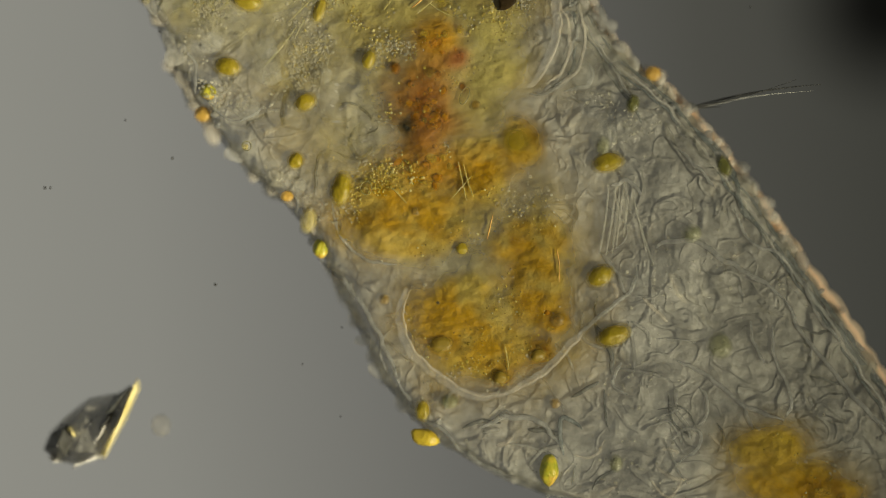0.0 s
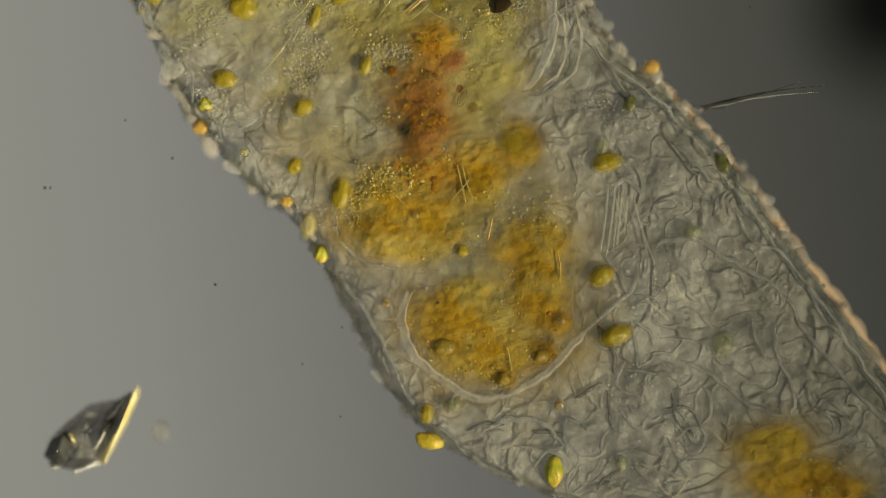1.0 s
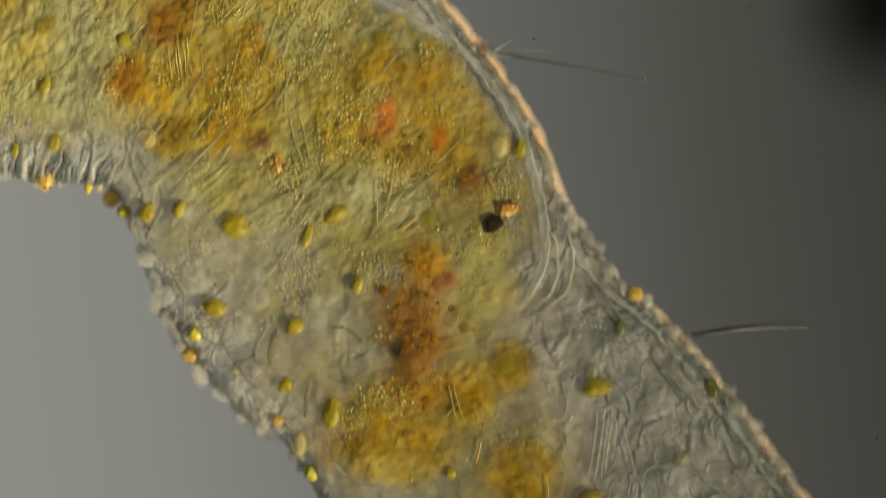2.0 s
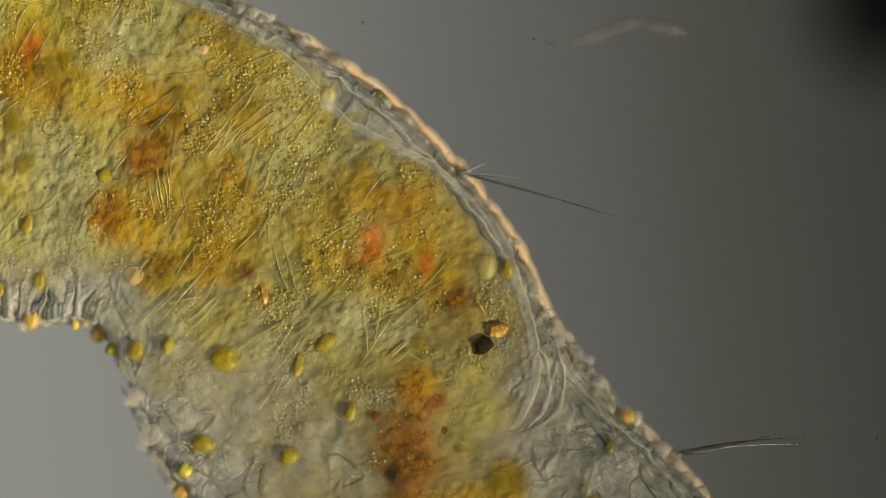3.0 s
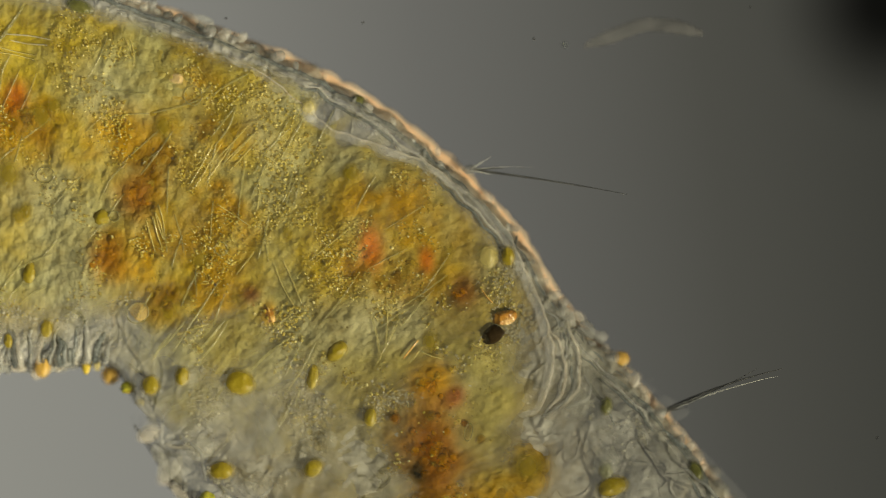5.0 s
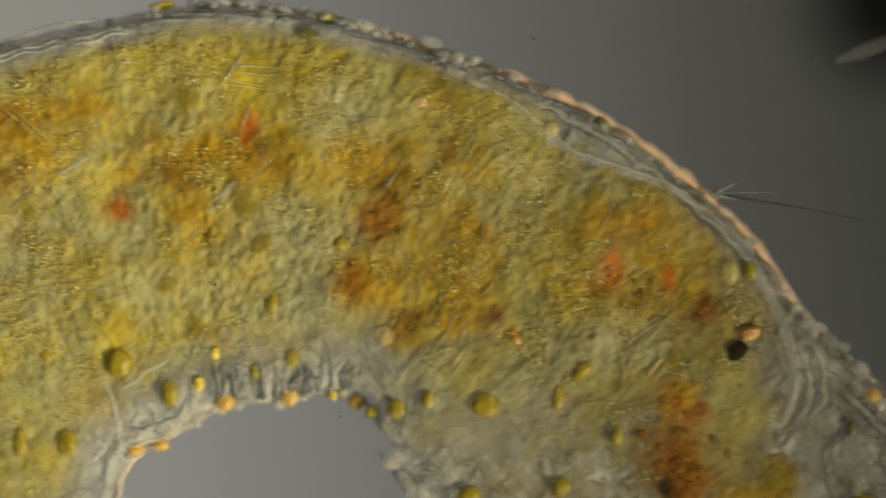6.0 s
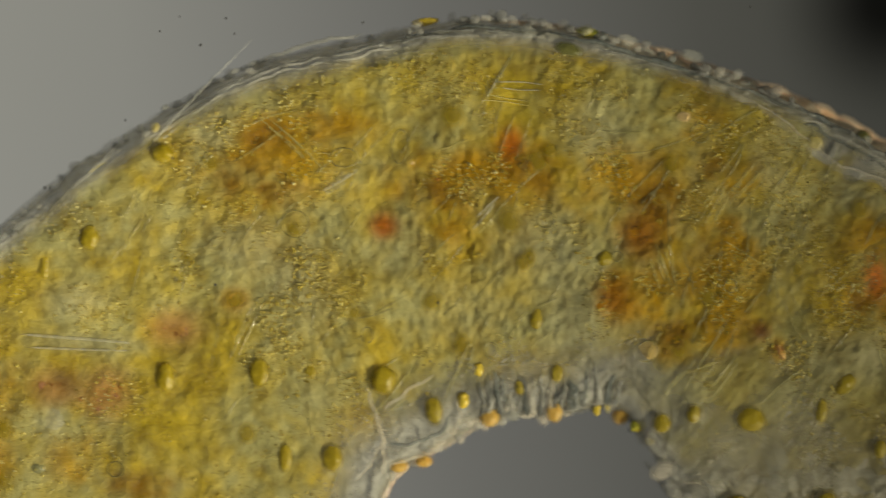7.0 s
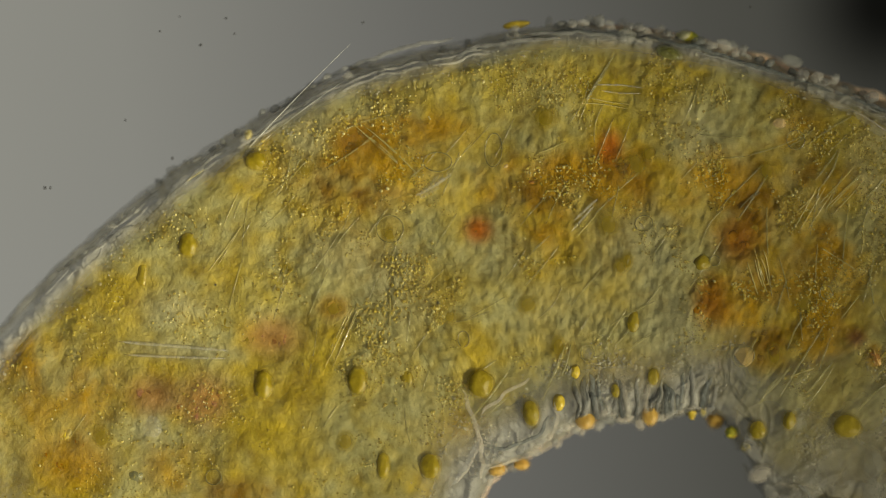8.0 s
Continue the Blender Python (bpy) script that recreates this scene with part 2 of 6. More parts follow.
def spline(points, s):
    """Catmull-Rom through points, s from 0 to 1."""
    n = len(points) - 1
    f = min(max(s, 0.0), 1.0) * n
    i = min(int(f), n - 1)
    t = f - i
    p = [points[min(max(k, 0), n)] for k in (i - 1, i, i + 1, i + 2)]
    return tuple(0.5 * (2 * b + (c - a) * t + (2 * a - 5 * b + 4 * c - d) * t * t + (3 * b - a - 3 * c + d) * t ** 3)
                 for a, b, c, d in zip(*p))


def on_body(s, u):
    """Plan place at s along the worm (0 tail, 1 head) and u across it (0 outer rim, 1 inner rim)."""
    a, b = spline(OUTER, s), spline(INNER, s)
    return a[0] + (b[0] - a[0]) * u, a[1] + (b[1] - a[1]) * u


def local(x, y, z=0.0, centre=CENTRE):
    """From the plan to metres round a centre."""
    return Vector(((x - centre[0]) / 1000, (centre[1] - y) / 1000, z))


TOP = 0.082
RIM = [(on_body(i / 160, 0.0), on_body(i / 160, 1.0)) for i in range(161)]
RIM_ALL = np.array([p for pair in RIM for p in pair])


def rim_rise(e, reach=36.0):
    k = min(max(e / reach, 0.0), 1.0)
    return math.sqrt(1 - (1 - k) ** 2)


def lumps(x, y):
    """Gentle swellings of the body, in metres."""
    v = Vector((x / 1000, y / 1000, 0.3))
    return 0.010 * noise.noise(v * 6) + 0.006 * noise.noise(v * 17) + 0.0035 * noise.noise(v * 41) + 0.002 * noise.noise(v * 83)


def height(x, y):
    """Height of the worm's back at a plan place."""
    e = math.sqrt(((RIM_ALL - (x, y)) ** 2).sum(1).min())
    k = rim_rise(e)
    return TOP * k + lumps(x, y) * min(1, e / 60 + 0.25)


def link(name, me, mat, parent=None, label=""):
    if mat and not me.materials:
        me.materials.append(mat)
    ob = new(name, me)
    if parent:
        ob.parent = parent
    return tagged(ob, label) if label else ob


def part(name, bm, mat, parent, label="", smooth=True):
    me = bpy.data.meshes.new(name)
    bm.to_mesh(me)
    bm.free()
    if smooth:
        me.polygons.foreach_set("use_smooth", [True] * len(me.polygons))
    return link(name, me, mat, parent, label)


worm = tagged(new("worm"), "translucent grey worm with a yellow gut, bent on the glass slide", "worm")


def grid_solid(name, ns, nu, place, base, mat, under, parent, label="", fade=None, span=None):
    """A solid with a relief top over an ns by nu grid; place gives x, y, z, base gives the underside's z."""
    top = [place(i / ns, j / nu) for i in range(ns + 1) for j in range(nu + 1)]
    w = nu + 1
    verts = list(top)
    faces = [(i * w + j, i * w + j + 1, (i + 1) * w + j + 1, (i + 1) * w + j) for i in range(ns) for j in range(nu)]
    ring = [j for j in range(w)] + [i * w + nu for i in range(1, ns + 1)] + [ns * w + j for j in range(nu - 1, -1, -1)] + [i * w for i in range(ns - 1, 0, -1)]
    low = len(verts)
    verts += [Vector((top[k].x, top[k].y, base(top[k]))) for k in ring]
    m = len(ring)
    for k in range(m):
        faces.append((ring[k], low + k, low + (k + 1) % m, ring[(k + 1) % m]))
    n_top = len(faces)
    # underside, a coarse strip from rim to rim
    half = [(low + (m - i) % m, low + nu + i) for i in range(ns + 1)]
    for (a, b), (c, d) in zip(half, half[1:]):
        faces.append((a, b, d, c))
    me = bpy.data.meshes.new(name)
    me.from_pydata([tuple(v) for v in verts], [], [f[::-1] for f in faces])
    me.materials.append(mat)
    me.materials.append(under)
    me.polygons.foreach_set("use_smooth", [True] * len(me.polygons))
    me.polygons.foreach_set("material_index", [0] * n_top + [1] * (len(faces) - n_top))
    if fade:
        at = me.attributes.new("fade", "FLOAT", "POINT")
        vals = [fade(i / ns, j / nu) for i in range(ns + 1) for j in range(nu + 1)] + [0.0] * m
        at.data.foreach_set("value", vals)
    if span:
        s0, s1, u0, u1 = span
        flow = []
        for i in range(ns + 1):
            for j in range(nu + 1):
                flow += [(s0 + (s1 - s0) * i / ns) * 3.6, (u0 + (u1 - u0) * j / nu) * 0.12, 0.0]
        flow += [0.0] * (3 * m)
        me.attributes.new("flow", "FLOAT_VECTOR", "POINT").data.foreach_set("vector", flow)
    me.update()
    return link(name, me, None, parent, label)


def body_place(s, u):
    k = (1 - math.cos(math.pi * u)) / 2 * 0.55 + 0.45 * u
    x, y = on_body(s, k)
    ax, ay = on_body(s, 0)
    bx, by = on_body(s, 1)
    width = math.hypot(ax - bx, ay - by)
    e = min(k, 1 - k) * width
    wob = noise.noise(Vector((x / 1000, y / 1000, 3.0)) * 20) * (9 if s < 0.4 else 15) + noise.noise(Vector((x / 1000, y / 1000, 5.0)) * 55) * 4
    if k > 0.5 and s > 0.44:
        wob += 26 * (0.34 - abs(noise.noise(Vector((x / 1000, y / 1000, 1.0)) * 13)))
    elif k < 0.5 and s > 0.5:
        wob += 9 * (abs(noise.noise(Vector((x / 1000, y / 1000, 1.0)) * 24)) - 0.2)
    pull = wob * max(0, 1 - e / 60) / width * (-1 if k < 0.5 else 1)
    x, y = x + (bx - ax) * pull, y + (by - ay) * pull
    cap = min(1, min(s, 1 - s) * 22)
    z = (TOP * rim_rise(e) + lumps(x, y) * min(1, e / 60 + 0.25)) * math.sqrt(1 - (1 - cap) ** 2) + 0.004
    return local(x, y, z)


# the body is built in four lengths that overlap softly, so that it can bend: name, s from, s to, u from, u to, centre
FLANK_CENTRE = [CENTRE, CENTRE, (400, 800), (1160, 780)]
LENGTHS = [("body_tissue", 0.0, 0.515, 0.0, 1.0, "translucent grey tissue round the yellow gut"), ("body_tissue", 0.465, 0.675, 0.0, 0.76, "translucent grey tissue of the bend"),
           ("body_flank", 0.465, 0.675, 0.62, 1.0, "translucent lumpy grey flank inside the bend"), ("body_tissue", 0.620, 1.0, 0.0, 1.0, "translucent grey folded tissue of the head end")]
# hollow between the gut and the body wall: plan place and half-axes
HOLLOWS = [(600, 178, 46, 26), (655, 222, 50, 28), (715, 258, 44, 24), (-165, 612, 50, 30)]


def hollow(x, y):
    return max(math.exp(-(((x - cx) / rx) ** 2 + ((y - cy) / ry) ** 2) ** 2) for cx, cy, rx, ry in HOLLOWS)


def ease(f):
    f = min(max(f, 0.0), 1.0)
    return f * f * (3 - 2 * f)


tissue = []
for (name, s0, s1, u0, u1, label), c in zip(LENGTHS, FLANK_CENTRE):
    shift = local(*c)
    ns, nu = round(560 * (s1 - s0)), round(120 * (u1 - u0))

    def piece_place(i, j, s0=s0, s1=s1, u0=u0, u1=u1, shift=shift):
        return body_place(s0 + (s1 - s0) * i, u0 + (u1 - u0) * j) - shift

    def piece_fade(i, j, s0=s0, s1=s1, u0=u0, u1=u1):
        s, u = s0 + (s1 - s0) * i, u0 + (u1 - u0) * j
        f = 1.0
        if s0 > 0:
            f *= ease((s - s0) / 0.05)
        if s1 < 1:
            f *= ease((s1 - s) / 0.05)
        if u0 > 0:
            f *= ease((u - u0) / 0.14)
        if u1 < 1:
            f *= ease((u1 - u) / 0.14)
        return f * (1 - 0.6 * hollow(*on_body(s, u)))

    ob = grid_solid(name, ns, nu, piece_place, lambda v: 0.0, M_SKIN, M_SKIN, worm, label, fade=piece_fade, span=(s0, s1, u0, u1))
    ob.location = shift
    tissue.append(ob)


def film_place(s, u):
    v = body_place(s, u)
    ax, ay = on_body(s, 0)
    bx, by = on_body(s, 1)
    k = (1 - math.cos(math.pi * u)) / 2 * 0.55 + 0.45 * u
    e = min(k, 1 - k) * math.hypot(ax - bx, ay - by)
    return v + Vector((0, 0, 0.003 + 0.011 * rim_rise(e, 70)))


for (name, s0, s1, u0, u1, label), c, ob in zip(LENGTHS, FLANK_CENTRE, tissue):
    shift = local(*c)
    grid_solid("body_wall", round(560 * (s1 - s0)), round(120 * (u1 - u0)), lambda i, j: film_place(s0 + (s1 - s0) * i, u0 + (u1 - u0) * j) - shift, lambda v: 0.001, M_FILM, M_CLEAR, ob,
               "thin clear granular body wall over the tissue", span=(s0, s1, u0, u1))

DROPS = {}
DROPS[0] = [
    (1014, 1416, 17, 28, -6, 'bright'),
    (1130, 1394, 14, 18, -6, 'dim'),
    (1012, 1298, 11, 11, -6, 'brown'),
]
DROPS[1] = [
    (818, 1041, 12, 12, -6, 'olive'),
    (799, 1214, 26, 18, -6, 'ochre'),
    (972, 1216, 19, 15, -26, 'ochre'),
    (909, 1261, 16, 16, -6, 'ochre'),
    (999, 1149, 17, 15, -6, 'brown'),
    (1067, 1065, 25, 18, -36, 'olive'),
    (1100, 1167, 30, 20, -26, 'olive'),
    (1060, 864, 30, 18, -18, 'olive'),
    (1051, 816, 22, 26, -6, 'clear'),
    (1221, 974, 20, 18, -6, 'dim'),
    (1291, 1168, 25, 27, -6, 'dim'),
    (779, 1335, 13, 19, -6, 'olive'),
    (824, 1314, 19, 15, -6, 'dim'),
    (788, 1382, 26, 15, 10, 'gold'),
    (998, 711, 24, 28, -21, 'clear'),
    (1048, 834, 15, 20, -1, 'dim'),
]
DROPS[2] = [
    (516, 810, 21, 16, -34, 'olive'),
    (509, 914, 14, 17, 19, 'olive'),
    (501, 979, 14, 12, -6, 'amber'),
    (521, 957, 13, 12, -6, 'clear'),
    (543, 1019, 17, 28, 2, 'pale'),
    (568, 1065, 14, 17, 4, 'bright'),
    (595, 956, 18, 32, 4, 'olive'),
    (419, 899, 7, 7, -6, 'pale'),
    (443, 761, 27, 26, -6, 'clear'),
    (690, 1143, 11, 11, -6, 'brown'),
    (730, 982, 10, 10, -6, 'brown'),
    (896, 841, 28, 32, -6, 'soft'),
    (415, 830, 24, 22, 0, 'clear'),
]
DROPS[3] = [
    (575, 605, 25, 15, -38, 'olive'),
    (527, 648, 12, 26, 12, 'olive'),
    (622, 728, 13, 20, 10, 'olive'),
    (740, 605, 17, 22, 10, 'soft'),
    (893, 468, 13, 20, 0, 'olive'),
    (856, 466, 24, 28, 0, 'pale'),
    (440, 722, 20, 22, 0, 'clear'),
    (545, 760, 14, 18, 0, 'clear'),
]
DROPS[4] = [
    (395, 640, 29, 24, 15, 'olive'),
    (297, 618, 14, 19, 15, 'olive'),
    (240, 627, 17, 19, 10, 'olive'),
    (197, 627, 14, 11, -10, 'bright'),
    (218, 655, 12, 12, 0, 'pale'),
    (634, 294, 20, 24, 0, 'soft'),
    (570, 167, 18, 18, 0, 'pale'),
    (510, 385, 11, 18, 0, 'soft'),
    (350, 418, 22, 20, 0, 'soft'),
    (285, 498, 17, 28, 0, 'soft'),
    (312, 175, 20, 23, 0, 'soft'),
    (658, 165, 15, 12, 32, 'dark'),
]
DROPS[5] = [
    (22, 235, 24, 30, 0, 'soft'),
    (33, 312, 15, 21, 0, 'soft'),
    (180, 322, 17, 16, 0, 'olive'),
    (45, 412, 14, 22, 15, 'olive'),
    (68, 512, 12, 18, 10, 'olive'),
    (80, 245, 14, 12, 0, 'clear'),
    (150, 252, 8, 7, 0, 'gold'),
    (85, 135, 21, 30, -20, 'soft'),
    (-61, 574, 22, 22, 7, 'amber'),
    (-20, 573, 14, 13, 7, 'clear'),
    (-1, 529, 9, 14, -3, 'olive'),
    (55, 579, 17, 23, 7, 'amber'),
    (131, 583, 8, 15, 7, 'gold'),
    (151, 582, 8, 15, 7, 'pale'),
    (173, 603, 20, 20, 7, 'amber'),
    (-103, 537, 11, 15, 7, 'gold'),
]
DROPS[5] += [
    (166, -54, 29, 15, 23, 'dark'),
    (204, -79, 20, 12, 17, 'bright'),
    (47, 304, 14, 22, 7, 'soft'),
    (109, 120, 18, 17, 7, 'soft'),
    (95, -92, 18, 14, 7, 'clear'),
    (278, -53, 14, 11, 7, 'clear'),
    (383, -14, 18, 11, 22, 'clear'),
    (-42, 456, 11, 13, 7, 'clear'),
]
DROPS[6] = [
    (-156, 548, 17, 29, -1, 'olive'),
    (-69, 487, 9, 12, 7, 'gold'),
    (-93, 440, 17, 28, 7, 'soft'),
    (-367, 457, 13, 21, 7, 'olive'),
    (-230, 640, 20, 15, 7, 'amber'),
    (-185, 639, 17, 12, 7, 'amber'),
    (-87, -138, 24, 7, 1, 'gold'),
    (-578, 38, 21, 19, 8, 'olive'),
    (-586, -8, 9, 12, 28, 'pale'),
    (-59, 36, 27, 26, 8, 'soft'),
    (-134, 358, 25, 22, -7, 'soft'),
    (-239, 485, 25, 27, 8, 'olive'),
    (-360, 200, 19, 17, 8, 'soft'),
    (-280, -51, 8, 21, 4, 'pale'),
    (-493, 66, 18, 20, 8, 'soft'),
    (-276, 358, 14, 22, 8, 'soft'),
]
DROPS[7] = [
    (-721, 170, 19, 25, 7, 'olive'),
    (-808, 213, 12, 27, 12, 'olive'),
    (-455, 447, 19, 29, 7, 'olive'),
    (-621, 433, 19, 30, 7, 'olive'),
    (-670, 314, 14, 24, 7, 'soft'),
    (-555, 234, 15, 19, 7, 'soft'),
    (-491, 551, 22, 25, 7, 'soft'),
    (-429, 603, 14, 27, 7, 'olive'),
    (-346, 614, 21, 25, 7, 'olive'),
    (-916, 488, 22, 26, 7, 'soft'),
    (-480, 314, 20, 20, 7, 'soft'),
    (-865, 563, 17, 13, 7, 'dim'),
    (-966, 464, 9, 34, 45, 'pale'),
    (-636, 348, 13, 11, 7, 'soft'),
    (-827, 480, 22, 28, 7, 'clear'),
    (-977, 475, 12, 14, 7, 'gold'),
]
DROPS[8] = [
    (372, 763, 25, 18, 4, 'olive'),
    (342, 811, 14, 14, -6, 'bright'),
    (337, 850, 20, 18, -6, 'amber'),
    (338, 718, 26, 24, 0, 'clear'),
]
DROPS[9] = [
    (1264, 852, 15, 22, -26, 'dark'),
    (1091, 758, 13, 18, 4, 'dark'),
    (1133, 728, 12, 10, -6, 'clear'),
]
CLOUDS = {}
CLOUDS[0] = [
    (1396, 1339, 56, 36, -6, 'yellow'),
    (1441, 1391, 80, 36, -6, 'ochre'),
    (1513, 1404, 46, 24, -6, 'brown'),
]
CLOUDS[1] = [
    (939, 1020, 66, 52, -6, 'ochre'),
    (958, 1107, 52, 64, -6, 'ochre'),
    (813, 1157, 80, 66, -6, 'ochre'),
    (873, 1208, 92, 56, -6, 'ochre'),
    (997, 1153, 24, 20, -26, 'rustlight'),
    (974, 1208, 24, 22, -26, 'brown'),
    (802, 1217, 28, 18, -6, 'brown'),
    (912, 1257, 20, 18, -6, 'brown'),
    (883, 1155, 140, 115, -6, 'khaki'),
    (930, 1029, 100, 90, -6, 'khaki'),
    (844, 1119, 24, 40, -6, 'yellow'),
]
CLOUDS[2] = [
    (527, 717, 130, 110, -6, 'tint'),
    (582, 862, 110, 100, -6, 'tint'),
    (731, 792, 60, 92, -6, 'rust'),
    (700, 835, 15, 17, -6, 'black'),
    (782, 701, 16, 14, -6, 'maroon'),
    (739, 671, 38, 28, -6, 'rustlight'),
    (746, 891, 60, 38, -6, 'rustlight'),
    (691, 947, 90, 50, -6, 'ochre'),
    (717, 1009, 110, 56, -6, 'ochre'),
    (829, 898, 62, 56, -6, 'ochre'),
    (898, 841, 36, 40, -6, 'ochre'),
    (827, 747, 50, 110, -6, 'khaki'),
    (833, 656, 60, 60, -6, 'khaki'),
    (639, 826, 50, 60, -6, 'pale'),
    (752, 755, 130, 170, -6, 'khaki'),
    (752, 956, 165, 105, -6, 'khaki'),
]
CLOUDS[2] += [
    (779, 1074, 70, 16, -6, 'grey'),
]
CLOUDS[3] = [
    (480, 690, 160, 80, 0, 'tint'),
    (600, 720, 90, 70, 0, 'tint'),
    (900, 560, 40, 120, 10, 'tint'),
    (520, 600, 150, 70, 0, 'khaki'),
    (660, 620, 70, 60, 0, 'khaki'),
    (652, 428, 20, 36, 0, 'red'),
    (622, 442, 24, 34, 0, 'brown'),
    (700, 475, 64, 32, 0, 'brown'),
    (700, 440, 110, 70, 0, 'ochre'),
    (748, 460, 12, 20, 0, 'red'),
    (806, 522, 24, 25, 0, 'maroon'),
    (772, 712, 20, 16, 0, 'maroon'),
    (736, 678, 40, 26, 0, 'rustlight'),
    (830, 640, 66, 66, 0, 'khaki'),
    (850, 730, 60, 60, 0, 'khaki'),
    (700, 350, 90, 50, 0, 'ochre'),
]
CLOUDS[3] += [
    (800, 380, 50, 50, 0, 'pale'),
    (560, 552, 90, 34, 0, 'grey'),
    (650, 565, 60, 46, 0, 'grey'),
    (715, 565, 34, 46, 0, 'grey'),
    (860, 480, 40, 60, 0, 'grey'),
]
CLOUDS[4] = [
    (330, 665, 110, 50, 0, 'tint'),
    (380, 560, 130, 60, 0, 'khaki'),
    (500, 610, 80, 46, 0, 'grey'),
    (433, 486, 15, 14, 0, 'maroon'),
    (461, 525, 13, 20, 0, 'rustlight'),
    (278, 490, 36, 42, 0, 'brown'),
    (340, 480, 56, 36, 0, 'ochre'),
    (375, 440, 70, 70, 0, 'ochre'),
    (400, 340, 70, 60, 0, 'ochre'),
    (330, 250, 64, 54, 0, 'ochre'),
    (300, 240, 44, 34, 0, 'brown'),
    (425, 220, 40, 26, -30, 'ochre'),
    (375, 186, 22, 14, 0, 'brown'),
    (400, 290, 20, 12, 0, 'rustlight'),
    (250, 400, 60, 50, 0, 'ochre'),
    (440, 130, 70, 50, 0, 'yellow'),
]
CLOUDS[4] += [
    (482, 200, 26, 60, -20, 'grey'),
    (525, 300, 44, 60, 0, 'pale'),
    (590, 370, 70, 60, 0, 'yellow'),
    (620, 260, 60, 24, 30, 'grey'),
    (520, 150, 40, 24, 30, 'grey'),
    (250, 560, 80, 30, 0, 'grey'),
    (381, 129, 36, 44, 7, 'ochre'),
    (385, 180, 30, 20, 37, 'brown'),
]
CLOUDS[5] = [
    (246, 290, 37, 35, 0, 'sienna'),
    (186, 390, 29, 38, 0, 'sienna'),
    (80, 150, 34, 42, -20, 'brown'),
    (30, 112, 24, 38, 0, 'rustlight'),
    (45, 150, 70, 54, 0, 'ochre'),
    (210, 200, 70, 60, 0, 'ochre'),
    (110, 90, 110, 60, 0, 'yellow'),
    (100, 370, 64, 90, 0, 'pale'),
    (130, 480, 70, 50, 0, 'grey'),
    (329, 224, 70, 54, 7, 'ochre'),
    (61, 272, 70, 60, 7, 'grey'),
    (-74, 386, 90, 50, 7, 'pale'),
    (198, 97, 60, 46, 7, 'grey'),
    (152, 21, 80, 40, 7, 'yellow'),
    (115, 409, 40, 60, 7, 'grey'),
]
CLOUDS[6] = [
    (-396, 24, 42, 30, -2, 'brown'),
    (-396, 128, 58, 24, 13, 'brown'),
    (-461, 90, 36, 22, -12, 'brown'),
    (-325, 19, 70, 44, 8, 'ochre'),
    (-241, 35, 44, 26, 8, 'ochre'),
    (-394, 80, 110, 80, 8, 'ochre'),
    (-205, 212, 22, 20, 8, 'red'),
    (43, 98, 18, 26, 18, 'red'),
    (83, 172, 24, 16, 8, 'rustlight'),
    (-89, 208, 46, 70, 8, 'ochre'),
    (-136, 146, 60, 46, 8, 'ochre'),
    (-37, 129, 44, 30, 8, 'ochre'),
    (-112, 159, 24, 20, 8, 'brown'),
    (-371, 275, 70, 60, 8, 'grey'),
    (-454, 218, 66, 40, 8, 'grey'),
    (-485, 6, 36, 50, 28, 'grey'),
]
CLOUDS[6] += [
    (-186, 250, 50, 50, 8, 'pale'),
    (-371, 345, 60, 60, 8, 'pale'),
    (3, -16, 110, 40, 8, 'yellow'),
    (-165, -40, 90, 40, 8, 'yellow'),
]
CLOUDS[7] = [
    (-480, 315, 24, 20, 7, 'rustlight'),
    (-730, 449, 46, 38, 7, 'pink'),
    (-817, 426, 38, 30, 7, 'pink'),
    (-593, 346, 44, 30, 7, 'pink'),
    (-936, 410, 60, 50, 7, 'ochre'),
    (-972, 527, 60, 46, 7, 'rustlight'),
    (-681, 617, 70, 24, 7, 'brown'),
    (-775, 562, 60, 40, 7, 'ochre'),
    (-1052, 447, 50, 46, 7, 'ochre'),
    (-1019, 349, 60, 50, 7, 'ochre'),
    (-833, 482, 26, 32, 7, 'grey'),
    (-748, 356, 90, 16, 10, 'grey'),
    (-768, 279, 56, 30, 7, 'grey'),
    (-626, 269, 70, 50, 7, 'yellow'),
    (-869, 278, 70, 40, -23, 'yellow'),
    (-522, 403, 80, 60, 7, 'yellow'),
]
CLOUDS[7] += [
    (-617, 512, 80, 60, 7, 'yellow'),
    (-347, 527, 50, 60, 7, 'pale'),
]
RIDGES = []
RIDGES.append((4, 7, 'pale', [(430, 60), (500, 110), (560, 170), (600, 210), (680, 250), (760, 290), (830, 350)]))
RIDGES.append((3, 7, 'pale', [(830, 350), (885, 420), (915, 500), (943, 590), (948, 660), (930, 720), (905, 752)]))
RIDGES.append((2, 4, 'clear', [(985, 600), (1000, 660), (985, 710), (950, 745), (910, 755)]))
RIDGES.append((3, 3, 'clear', [(940, 560), (965, 590), (975, 640), (965, 690)]))
RIDGES.append((2, 3, 'clear', [(960, 575), (1000, 625), (1050, 690), (1100, 755)]))
RIDGES.append((4, 4, 'clear', [(600, 130), (660, 180), (720, 230), (780, 285)]))
RIDGES.append((4, 4, 'clear', [(470, 50), (530, 90), (590, 125)]))
RIDGES.append((1, 7, 'pale', [(730, 1120), (720, 1171), (745, 1229), (794, 1266), (858, 1298), (927, 1288)]))
RIDGES.append((1, 6, 'pale', [(927, 1288), (983, 1245), (1019, 1201), (1045, 1168)]))
